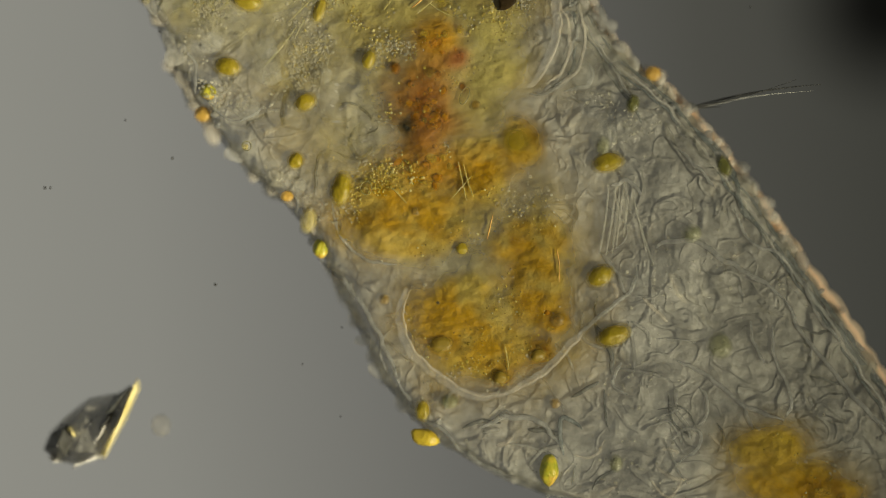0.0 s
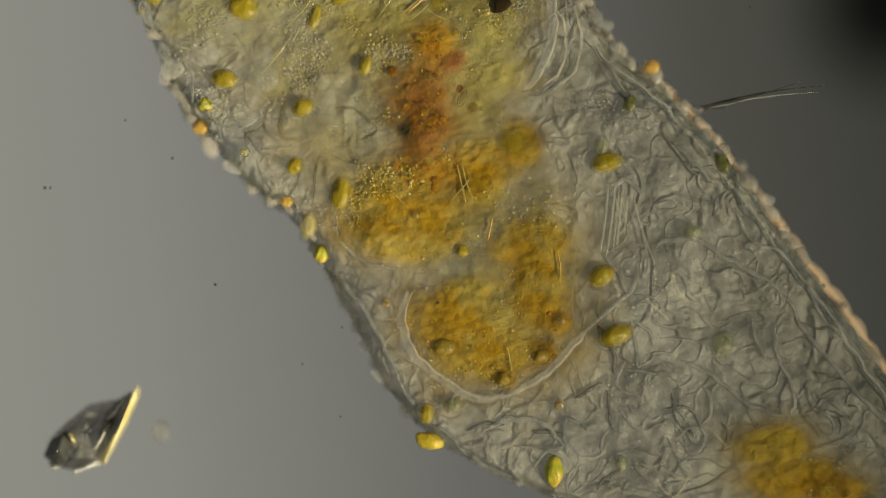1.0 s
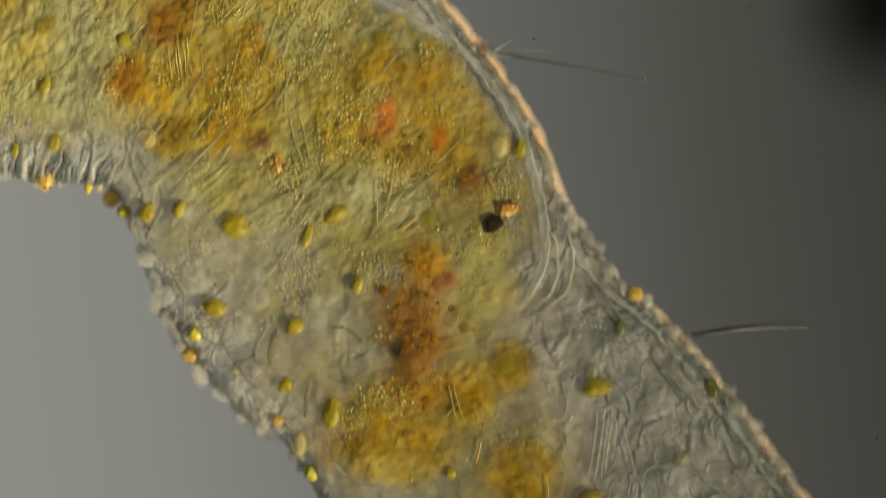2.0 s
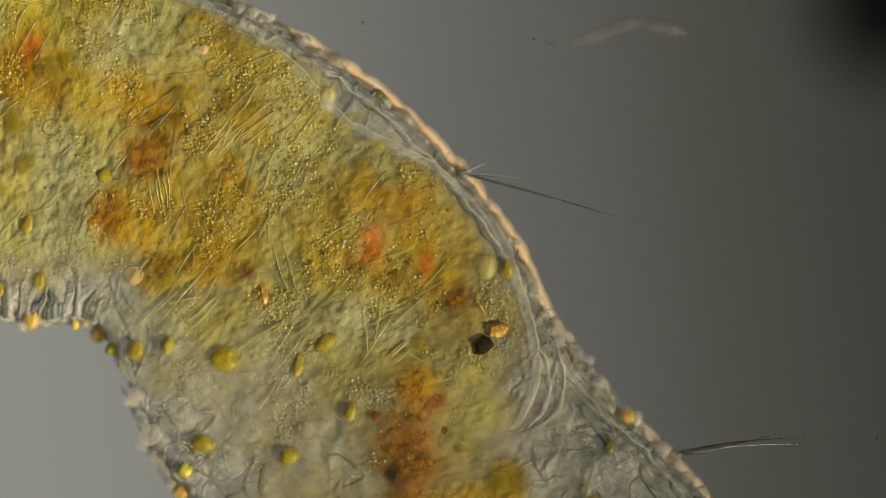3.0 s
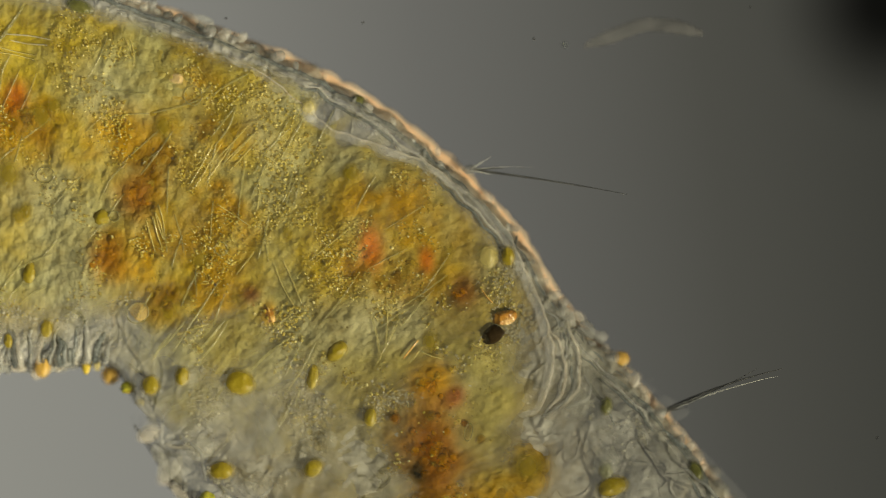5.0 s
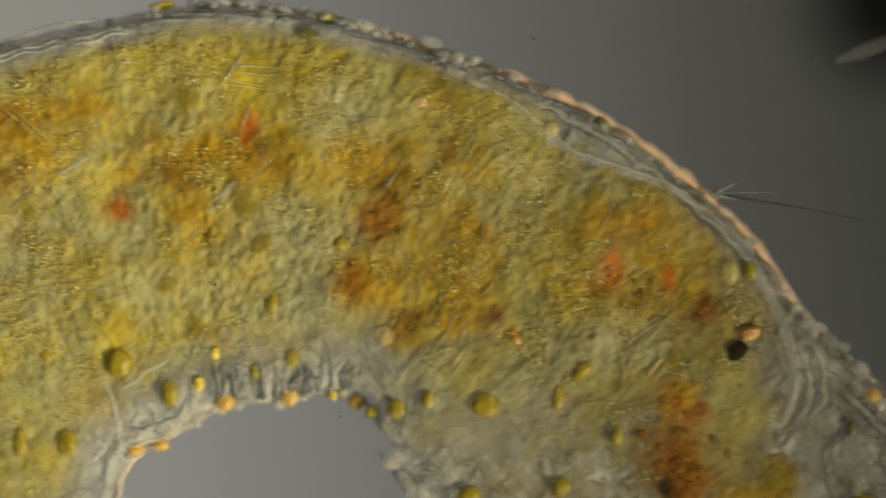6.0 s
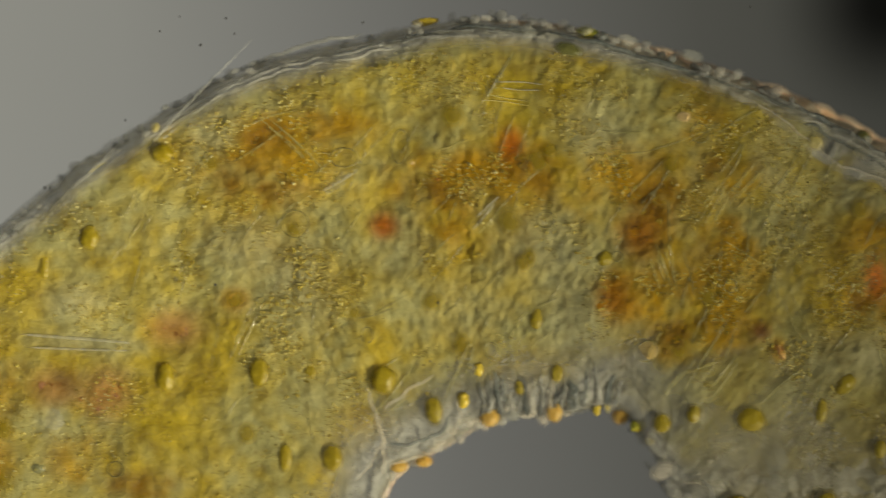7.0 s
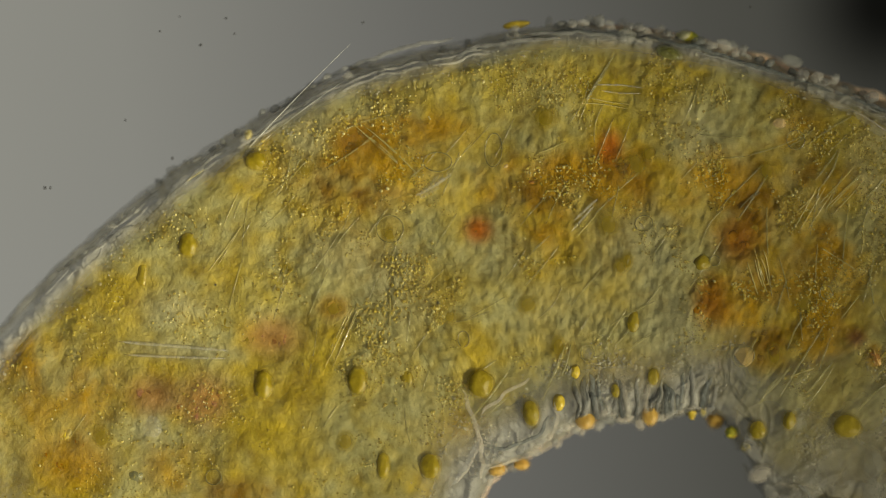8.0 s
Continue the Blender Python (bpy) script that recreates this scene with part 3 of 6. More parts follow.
RIDGES.append((1, 6, 'clear', [(1159, 1006), (1183, 988), (1238, 990), (1291, 1017), (1344, 1037), (1398, 1072)]))
RIDGES.append((0, 5, 'clear', [(1398, 1072), (1434, 1129), (1479, 1174), (1557, 1247), (1624, 1310)]))
RIDGES.append((2, 5, 'clear', [(992, 589), (1042, 635), (1075, 672), (1089, 706)]))
RIDGES.append((9, 7, 'dark', [(1192, 786), (1245, 818), (1286, 872), (1301, 921), (1356, 966)]))
RIDGES.append((9, 7, 'dark', [(1356, 966), (1403, 1021), (1471, 1095), (1539, 1168), (1594, 1213)]))
RIDGES.append((3, 3, 'edge', [(952, 596), (974, 650), (969, 708), (938, 746)]))
RIDGES.append((3, 3, 'edge', [(984, 592), (1001, 650), (993, 710), (962, 744)]))
RIDGES.append((3, 3, 'dark', [(968, 590), (986, 650), (981, 714), (950, 750)]))
RIDGES.append((9, 4, 'dark', [(1004, 650), (1036, 700), (1074, 742), (1112, 792)]))
RIDGES.append((3, 4, 'clear', [(300, 742), (317, 764), (318, 813)]))
RIDGES.append((3, 3, 'clear', [(343, 819), (371, 848), (411, 853), (439, 828)]))
RIDGES.append((2, 4, 'clear', [(581, 973), (597, 1032), (643, 1073), (705, 1082)]))
RIDGES.append((2, 5, 'clear', [(564, 1085), (607, 1111), (652, 1157), (699, 1224), (725, 1281)]))
RIDGES.append((1, 5, 'clear', [(725, 1281), (771, 1337), (825, 1372), (890, 1416), (973, 1438)]))
RIDGES.append((2, 4, 'clear', [(988, 604), (975, 672), (955, 724), (932, 747)]))
RIDGES.append((2, 4, 'clear', [(1007, 689), (1019, 708), (1011, 729), (972, 743)]))
RIDGES.append((1, 5, 'clear', [(1068, 904), (1097, 891), (1125, 914)]))
RIDGES.append((1, 4, 'clear', [(1181, 827), (1224, 858), (1252, 886)]))
RIDGES.append((0, 4, 'clear', [(1291, 922), (1328, 979), (1379, 993), (1415, 1040)]))
RIDGES.append((0, 4, 'clear', [(1424, 1029), (1461, 1096), (1506, 1141)]))
RIDGES.append((0, 5, 'clear', [(1220, 1201), (1283, 1225), (1348, 1268), (1420, 1286)]))
RIDGES.append((0, 4, 'clear', [(1342, 1118), (1352, 1157), (1370, 1186)]))
RIDGES.append((0, 4, 'clear', [(1383, 1124), (1394, 1183), (1426, 1240), (1425, 1280)]))
RIDGES.append((0, 4, 'clear', [(1225, 1341), (1243, 1319), (1274, 1326), (1267, 1357), (1239, 1380)]))
RIDGES.append((0, 4, 'clear', [(1121, 1211), (1110, 1253), (1137, 1270)]))
RIDGES.append((1, 5, 'clear', [(1132, 1039), (1118, 1091), (1072, 1135), (1037, 1179)]))
RIDGES.append((0, 5, 'dark', [(1064, 1338), (1031, 1321), (1025, 1352), (1039, 1391)]))
RIDGES.append((0, 6, 'clear', [(884, 1356), (932, 1331), (993, 1335), (1027, 1372)]))
RIDGES.append((6, 4, 'edge', [(-246, 539), (-202, 510), (-148, 488)]))
RIDGES.append((6, 4, 'pale', [(-313, 656), (-278, 621), (-256, 583)]))
RIDGES.append((6, 5, 'clear', [(-535, -45), (-429, -92), (-315, -119), (-202, -130)]))
RIDGES.append((5, 5, 'clear', [(-91, -121), (29, -105), (137, -76)]))
RIDGES.append((5, 4, 'clear', [(214, -51), (319, -6), (424, 34), (526, 98)]))
RIDGES.append((6, 5, 'clear', [(-717, 126), (-634, 46), (-542, -22), (-456, -60)]))
RIDGES.append((7, 4, 'clear', [(-810, 134), (-742, 82), (-650, 14)]))
RIDGES.append((7, 5, 'clear', [(-958, 186), (-872, 146), (-797, 116)]))
RIDGES.append((6, 5, 'clear', [(-526, 11), (-458, -40), (-373, -69), (-280, -86)]))
RIDGES.append((6, 5, 'clear', [(-210, -86), (-168, -106), (-108, -107), (-12, -100)]))
RIDGES.append((6, 5, 'edge', [(-260, 653), (-253, 604), (-259, 543), (-270, 491)]))
RIDGES.append((6, 4, 'dark', [(-242, 600), (-199, 602), (-151, 588), (-125, 556)]))
RIDGES.append((6, 4, 'edge', [(-242, 638), (-187, 626), (-138, 602), (-113, 568), (-113, 535)]))
NEEDLES = {}
NEEDLES[1] = [
    (3, 'clear', 1066, 905, 1061, 1031),
    (3, 'clear', 1078, 898, 1073, 1030),
    (3, 'clear', 1086, 903, 1084, 1024),
    (3.5, 'clear', 1093, 907, 1090, 1013),
    (3, 'clear', 1102, 916, 1101, 992),
    (2.5, 'clear', 1112, 920, 1145, 1017),
    (2.5, 'clear', 1074, 909, 1093, 972),
    (3, 'clear', 1121, 949, 1160, 1036),
    (2.5, 'amber', 867, 975, 861, 1021),
    (2.5, 'pale', 911, 1202, 923, 1246),
    (2, 'amber', 985, 1024, 996, 1083),
]
NEEDLES[2] = [
    (2.5, 'pale', 796, 886, 818, 955),
    (2.5, 'pale', 806, 890, 830, 948),
    (2, 'pale', 823, 909, 792, 952),
    (2, 'pale', 681, 943, 713, 970),
]
NEEDLES[3] = [
    (2, 'pale', 718, 617, 761, 638),
    (2, 'pale', 640, 540, 650, 630),
    (2, 'pale', 672, 520, 660, 610),
    (2, 'pale', 640, 640, 690, 560),
    (2, 'pale', 700, 640, 730, 610),
    (2.5, 'amber', 840, 520, 858, 548),
    (3, 'amber', 690, 630, 720, 600),
]
NEEDLES[4] = [
    (2, 'pale', 345, 285, 398, 212),
    (2, 'pale', 355, 288, 412, 214),
    (2, 'pale', 372, 285, 430, 218),
    (2, 'pale', 360, 250, 395, 222),
    (2.5, 'pale', 275, 330, 286, 388),
    (2, 'pale', 390, 320, 450, 370),
    (2, 'pale', 540, 440, 620, 390),
    (2, 'pale', 470, 290, 460, 340),
    (2, 'pale', 410, 450, 450, 410),
    (2, 'pale', 282, 323, 291, 375),
    (2, 'pale', 398, 243, 465, 186),
    (2, 'pale', 417, 250, 479, 198),
    (2, 'pale', 496, 428, 522, 514),
    (2, 'pale', 480, 436, 511, 522),
    (2, 'pale', 300, 543, 353, 530),
    (3, 'amber', 461, 510, 468, 542),
    (2, 'pale', 288, 309, 294, 360),
    (2, 'pale', 406, 253, 473, 201),
]
NEEDLES[4] += [
    (2, 'pale', 419, 265, 481, 212),
]
NEEDLES[5] = [
    (2.5, 'pale', 258, 330, 270, 390),
    (2, 'pale', 0, 15, 80, 35),
    (2, 'pale', 10, 5, 85, 28),
    (2, 'pale', 245, 10, 255, 40),
    (2, 'clear', 28, -14, 112, 2),
    (2, 'clear', 37, -3, 106, 11),
    (2, 'pale', -36, 249, 4, 214),
    (2.5, 'pale', 272, 326, 281, 378),
    (2, 'pale', 252, 10, 255, 61),
    (3, 'clear', -37, 220, 9, 187),
    (2.5, 'clear', -45, 239, 0, 199),
    (2, 'pale', -85, 93, -35, 79),
    (2, 'pale', 273, 307, 286, 369),
]
NEEDLES[6] = [
    (2, 'pale', -371, 11, -310, 84),
    (2, 'pale', -386, 14, -329, 76),
    (4, 'clear', -306, 139, -242, 112),
    (2, 'pale', -493, 388, -450, 323),
    (2.5, 'pale', -479, 395, -434, 320),
    (2, 'pale', -493, 418, -428, 317),
    (2, 'pale', -509, 421, -443, 320),
    (2, 'pale', -402, -7, -320, 90),
    (2, 'pale', -383, 0, -297, 103),
    (2, 'pale', -375, 304, -385, 373),
]
NEEDLES[7] = [
    (4, 'clear', -865, 324, -668, 366),
    (3, 'clear', -858, 348, -680, 378),
    (2.5, 'pale', -690, 220, -618, 144),
    (2, 'pale', -673, 212, -630, 158),
    (2, 'pale', -708, 57, -675, 41),
    (2, 'pale', -620, 88, -654, 144),
    (2, 'pale', -977, 486, -935, 441),
]
RINGS = [
    (2, 421, 897, 8, 8, -5),
    (4, 370, 125, 16, 17, 0),
    (5, 232, 495, 20, 17, -29),
    (6, -259, 85, 25, 17, 7),
    (6, -158, 78, 15, 30, 12),
    (6, -359, 191, 24, 24, 7),
    (5, -42, 456, 12, 14, 7),
    (2, 639, 950, 10, 12, -5),
    (5, 202, 321, 9, 9, 7),
    (5, 85, 240, 16, 14, 0),
    (2, 796, 770, 7, 16, 14),
    (7, -729, 583, 14, 14, 7),
    (6, -257, 402, 10, 14, 7),
    (4, 390, 400, 11, 12, 0),
]

# ---- gut sections: each moves a little with the bending body ----
SECTION_CENTRE = [(1230, 1330), (990, 1070), (760, 860), (650, 600), (430, 400), (130, 310), (-290, 300), (-700, 470)]
SECTION_SPAN = [(0.80, 0.98), (0.665, 0.84), (0.56, 0.71), (0.475, 0.61), (0.37, 0.52), (0.265, 0.42), (0.145, 0.315), (0.0, 0.20)]
# gut colours: linear RGB, strength
PIGMENT = {
    "yellow": ((0.56, 0.42, 0.020), 0.60), "ochre": ((0.52, 0.30, 0.003), 0.85), "pale": ((0.52, 0.49, 0.24), 0.55), "grey": ((0.50, 0.49, 0.30), 0.55), "khaki": ((0.47, 0.405, 0.12), 0.65), "tint": ((0.48, 0.43, 0.17), 0.4), "dim": ((0.30, 0.24, 0.09), 0.55),
    "rustlight": ((0.52, 0.28, 0.003), 0.80), "rust": ((0.34, 0.115, 0.0004), 1.0), "brown": ((0.29, 0.145, 0.0006), 1.0), "red": ((0.56, 0.16, 0.0006), 1.0), "sienna": ((0.40, 0.165, 0.0006), 1.0),
    "maroon": ((0.30, 0.085, 0.025), 0.75), "pink": ((0.46, 0.23, 0.06), 0.85), "black": ((0.03, 0.022, 0.004), 0.9),
}
ORDER = ("tint", "khaki", "pale", "yellow", "grey", "ochre", "rustlight", "dim", "pink", "brown", "maroon", "red", "sienna", "rust", "black")
SPOTS = sorted([row for rows in CLOUDS.values() for row in rows], key=lambda r: ORDER.index(r[5]))


# grey folds of the inner rim where the gut stands back: plan place and half-axes
CLEAR_POCKETS = [*HOLLOWS, (-165, 592, 66, 46), (-20, 575, 90, 34), (90, 580, 80, 36), (-285, 700, 40, 46)]


def pigment(x, y, s, u):
    """Colour and density of the gut at a plan place."""
    v = Vector((x / 1000, y / 1000, 0.0))
    warp = Vector((noise.noise(v * 11), noise.noise(v * 11 + Vector((5, 3, 1)))))* 40 + Vector((noise.noise(v * 31), noise.noise(v * 31 + Vector((2, 7, 1))))) * 22 + Vector((noise.noise(v * 70), noise.noise(v * 70 + Vector((2, 7, 1))))) * 8
    full = min(max((0.635 - s) / 0.10, 0), 1)
    lo, hi = 0.032 + 0.010 * min(max((s - 0.2) / 0.1, 0), 1), 0.93 - 0.20 * min(max((s - 0.36) / 0.14, 0), 1) + 0.02 * noise.noise(v * 9)
    edge = min(max((u - lo) / 0.065, 0), 1) * min(max((hi - u) / 0.20, 0), 1)
    dens = full * edge
    tone = 0.45 + 0.75 * noise.noise(v * 5.5) + 0.7 * noise.noise(v * 15) + 0.5 * noise.noise(v * 44)
    col = Vector((0.46, 0.425, 0.165)).lerp(Vector((0.54, 0.40, 0.030)), min(max(tone, 0), 1)) * (1 + 0.16 * noise.noise(v * 9 + Vector((3, 3, 3))))
    col = col.lerp(Vector((0.53, 0.325, 0.015)), 0.75 * min(max((s - 0.50) / 0.12, 0), 1))
    add = 0.0
    patchy = noise.noise(v * 10 + Vector((1, 9, 4))) + 0.6 * noise.noise(v * 27 + Vector((4, 2, 4))) + 0.35 * noise.noise(v * 60)
    for cx, cy, rx, ry, turn, kind in SPOTS:
        bend = min(1.0, (min(rx, ry) / 75) ** 2)
        dx, dy = x + warp.x * bend - cx, y + warp.y * bend - cy
        if abs(dx) > 260 or abs(dy) > 260:
            continue
        a = radians(turn)
        ex, ey = (dx * math.cos(a) + dy * math.sin(a)) / rx, (-dx * math.sin(a) + dy * math.cos(a)) / ry
        q = ex * ex + ey * ey
        if q > 5:
            continue
        c, k = PIGMENT[kind]
        w = k * math.exp(-0.25 * q * q - 0.45 * q)
        if kind in ("yellow", "ochre", "brown"):
            w *= min(1.25, max(0.25, 0.75 + patchy * (1.6 if kind != "brown" else 1.1)))
        col = col.lerp(Vector(c), min(1, w))
        if kind not in ("pale", "dim", "grey"):
            add = max(add, {"khaki": 0.72, "tint": 0.34}.get(kind, 1.3) * math.exp(-0.85 * q))
    for cx, cy, rx, ry in CLEAR_POCKETS:
        ex, ey = (x + warp.x * 0.3 - cx) / rx, (y + warp.y * 0.3 - cy) / ry
        away = 1 - math.exp(-(ex * ex + ey * ey) ** 2)
        dens, add = dens * away, add * away
    rim = min(max((u - 0.03) / 0.05, 0), 1) * min(max((0.99 - u) / 0.05, 0), 1)
    return col, min(1.0, max(dens, add * rim))


sections = []
NG = 120
for k, ((s0, s1), c) in enumerate(zip(SECTION_SPAN, SECTION_CENTRE)):
    values = {}

    def gut_place(i, j, s0=s0, s1=s1, c=c, k=k, values=values):
        s, u = s0 + (s1 - s0) * i, 0.02 + 0.95 * j
        x, y = on_body(s, u)
        col, dens = pigment(x, y, s, u)
        ends = min(1, min(i if k < 7 else 1, 1 - i if k > 0 else 1) * 6) if 0 < k < 7 else min(1, (min(i, 1 - i)) * 6)
        dens *= ends
        values[round(i * NG), round(j * NG)] = (col, dens)
        grain = 0.0035 * noise.noise(Vector((x, y, 0)) * 0.09) + 0.0025 * noise.noise(Vector((x, y, 9)) * 0.19)
        return local(x, y, height(x, y) + 0.0015 + (0.008 + grain) * dens + 0.0006 * k, c)

    sec = grid_solid("gut_section", NG, NG, gut_place, lambda v: 0.03, M_GUT, M_CLEAR, worm, "yellow granular gut section" if k > 1 else "ochre gut lobe in the grey body",
                     fade=lambda i, j: values[round(i * NG), round(j * NG)][1], span=(s0, s1, 0.02, 0.97))
    at = sec.data.attributes.new("pigment", "FLOAT_COLOR", "POINT")
    flat = []
    for i in range(NG + 1):
        for j in range(NG + 1):
            flat += [*values[i, j][0], 1.0]
    flat += [0.5, 0.45, 0.2, 1.0] * (len(sec.data.vertices) - (NG + 1) ** 2)
    at.data.foreach_set("color", flat)
    sec.location = local(*c)
    sections.append(sec)


# homes of small parts: the gut sections, then the inner flank and the head end
sections += [tissue[2], tissue[3]]
SECTION_CENTRE += [FLANK_CENTRE[2], FLANK_CENTRE[3]]


def home(x, y):
    """The section or flank that carries a plan place."""
    d = np.hypot(RIM_PLAN[:, :, 0] - x, RIM_PLAN[:, :, 1] - y)
    i, j = np.unravel_index(d.argmin(), d.shape)
    s, u = i / 160, j / 20
    if s > 0.64 and u < 0.32:
        return 9
    if 0.47 < s < 0.65 and u > 0.74:
        return 8
    return min(range(8), key=lambda q: (SECTION_CENTRE[q][0] - x) ** 2 + (SECTION_CENTRE[q][1] - y) ** 2)


RIM_PLAN = np.array([[on_body(i / 160, j / 20) for j in range(21)] for i in range(161)])


def ball(name, rx, ry, rz, mat, seg=14, rough=0.06, seed=0.0):
    """An uneven round body of three half-axes."""
    bm = bmesh.new()
    bmesh.ops.create_uvsphere(bm, u_segments=seg, v_segments=seg * 2 // 3, radius=1.0)
    for v in bm.verts:
        n = 1 + rough * 2 * noise.noise(v.co * 1.4 + Vector((seed, seed * 0.7, 0)))
        v.co = Vector((v.co.x * rx * n, v.co.y * ry * n, v.co.z * rz * n))
    return bm


def rest(ob, x, y, k, lift, turn=0):
    """Seat a part on the worm's back within section k."""
    ob.matrix_local = Matrix.Translation(local(x, y, height(x, y) + lift, SECTION_CENTRE[k])) @ pose(0, 0, 0, 0, 0, -turn)


clod = random.Random(29)
CLOD_KINDS = {"sienna": ("rustlight", "rust", "rustlight"), "rust": ("rust", "rust", "rustlight", "brown"), "rustlight": ("rustlight", "ochre"), "red": ("red", "rustlight", "red"), "maroon": ("maroon", "red"), "brown": ("brown", "ochre", "brown"), "pink": ("pink", "maroon"), "black": ("black",)}
for k, rows in CLOUDS.items():
    for x, y, rx, ry, turn, kind in rows:
        if kind not in CLOD_KINDS:
            continue
        count = 1 if kind == "black" else int(min(26, max(5, rx * ry / 190)))
        a = radians(turn)
        for i in range(count):
            ex, ey = (0, 0) if kind == "black" else (clod.gauss(0, 0.42) * rx, clod.gauss(0, 0.42) * ry)
            px, py = x + ex * math.cos(a) - ey * math.sin(a), y + ex * math.sin(a) + ey * math.cos(a)
            size = rx * 0.8 if kind == "black" else clod.uniform(0.22, 0.5) * min(34, min(rx, ry))
            label, mat = CLOUD[clod.choice(CLOD_KINDS[kind])]
            ob = part("food_clump", ball("food_clump", size / 1000, size * clod.uniform(0.6, 1.0) / 1000, size * 0.00035, mat, 14, 0.3, px * 0.13), mat, sections[k], label)
            rest(ob, px, py, k, 0.0085, clod.uniform(0, 180))

for k, rows in DROPS.items():
    for x, y, rx, ry, turn, kind in rows:
        label, mat = KIND[kind]
        spread = {"soft": 1.3, "olive": 1.14}.get(kind, 1.0)
        rx, ry = rx * spread, ry * spread
        thick = min(rx, ry) * {"soft": 0.00022, "clear": 0.0007}.get(kind, 0.00085)
        ob = part("oil_droplet" if kind != "clear" else "vesicle", ball("oil_droplet", rx / 1000, ry / 1000, thick, mat, 20, 0.09, x * 0.17), mat, sections[k], label)
        rest(ob, x, y, k, 0.010 if kind == "soft" else 0.006 - thick * 0.1, turn)

# ---- ridges, needles and rings ----
def tube(points, radius, seg=7, taper=True, flat=1.0):
    """A round strand along points (metres), thinner at its ends."""
    bm = bmesh.new()
    rings = []
    n = len(points)
    for i, p in enumerate(points):
        d = (points[min(i + 1, n - 1)] - points[max(i - 1, 0)]).normalized()
        side = d.cross(Vector((0, 0, 1))).normalized()
        up = side.cross(d)
        f = i / (n - 1)
        r = radius * (min(1, 0.25 + 4 * min(f, 1 - f)) if taper else 1)
        rings.append([bm.verts.new(p + side * r * math.cos(a) + up * r * flat * math.sin(a)) for a in (2 * math.pi * k / seg for k in range(seg))])
    for a, b in zip(rings, rings[1:]):
        for k in range(seg):
            bm.faces.new((a[k], a[(k + 1) % seg], b[(k + 1) % seg], b[k]))
    bm.faces.new(rings[0][::-1])
    bm.faces.new(rings[-1])
    bmesh.ops.recalc_face_normals(bm, faces=bm.faces)
    return bm


def over_back(points, k, lift, steps, wander=0.0):
    """Points laid over the worm's back in section k's space."""
    out = []
    for i in range(steps + 1):
        x, y = spline(points, i / steps)
        if wander:
            v = Vector((x / 1000, y / 1000, 8.0)) * 45
            x, y = x + wander * noise.noise(v), y + wander * noise.noise(v + Vector((4, 4, 4)))
        out.append(local(x, y, height(x, y) + lift, SECTION_CENTRE[k]))
    return out


# 'edge' and 'dark' lines paint the lit and shaded sides of folds.
RIDGE = {"pale": (M_PALE, "membrane_ridge", "pale membrane round the gut"), "clear": (M_FOLD, "tissue_fold", "clear fold of tissue"), "edge": (M_EDGE, "lit_edge", "lit edge of a fold, painted bright"), "dark": (M_TEAL, "dark_fringe", "dark grey-green line, shade put into its colour")}
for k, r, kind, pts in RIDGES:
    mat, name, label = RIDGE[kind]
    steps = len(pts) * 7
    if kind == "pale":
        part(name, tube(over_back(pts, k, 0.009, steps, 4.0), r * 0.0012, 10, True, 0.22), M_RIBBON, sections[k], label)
        # A painted highlight along the ribbon's right side.
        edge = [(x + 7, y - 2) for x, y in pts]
        part("lit_edge", tube(over_back(edge, k, 0.011, steps, 4.0), 0.0018, 8, True, 0.8), M_EDGE, sections[k], "thin highlight painted along the membrane")
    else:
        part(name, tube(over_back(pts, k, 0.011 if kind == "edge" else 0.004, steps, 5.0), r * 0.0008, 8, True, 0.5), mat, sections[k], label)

NEEDLE = {"clear": (M_NEEDLE, "glassy bristle in the tissue"), "pale": (M_NEEDLE_Y, "thin yellowish needle in the gut"), "amber": (M_NEEDLE_O, "amber needle in the gut")}
for k, rows in NEEDLES.items():
    for r, kind, x0, y0, x1, y1 in rows:
        mat, label = NEEDLE[kind]
        bend = (random.random() - 0.5) * 6
        mid = ((x0 + x1) / 2 + bend, (y0 + y1) / 2 - bend)
        part("needle", tube(over_back([(x0, y0), mid, (x1, y1)], k, 0.0145, 8), r * (0.0008 if kind == "clear" else 0.00055), 6, True), mat, sections[k], label)

for k, x, y, rx, ry, turn in RINGS:
    a = radians(turn)
    pts = []
    for i in range(25):
        c, s = rx * math.cos(i * math.pi / 12), ry * math.sin(i * math.pi / 12)
        px, py = x + c * math.cos(a) - s * math.sin(a), y + c * math.sin(a) + s * math.cos(a)
        pts.append(local(px, py, height(px, py) + 0.0145, SECTION_CENTRE[k]))
    part("vesicle_ring", tube(pts, 0.0010, 6, False), M_OUTLINE, sections[k], "thin rim of an empty vesicle")

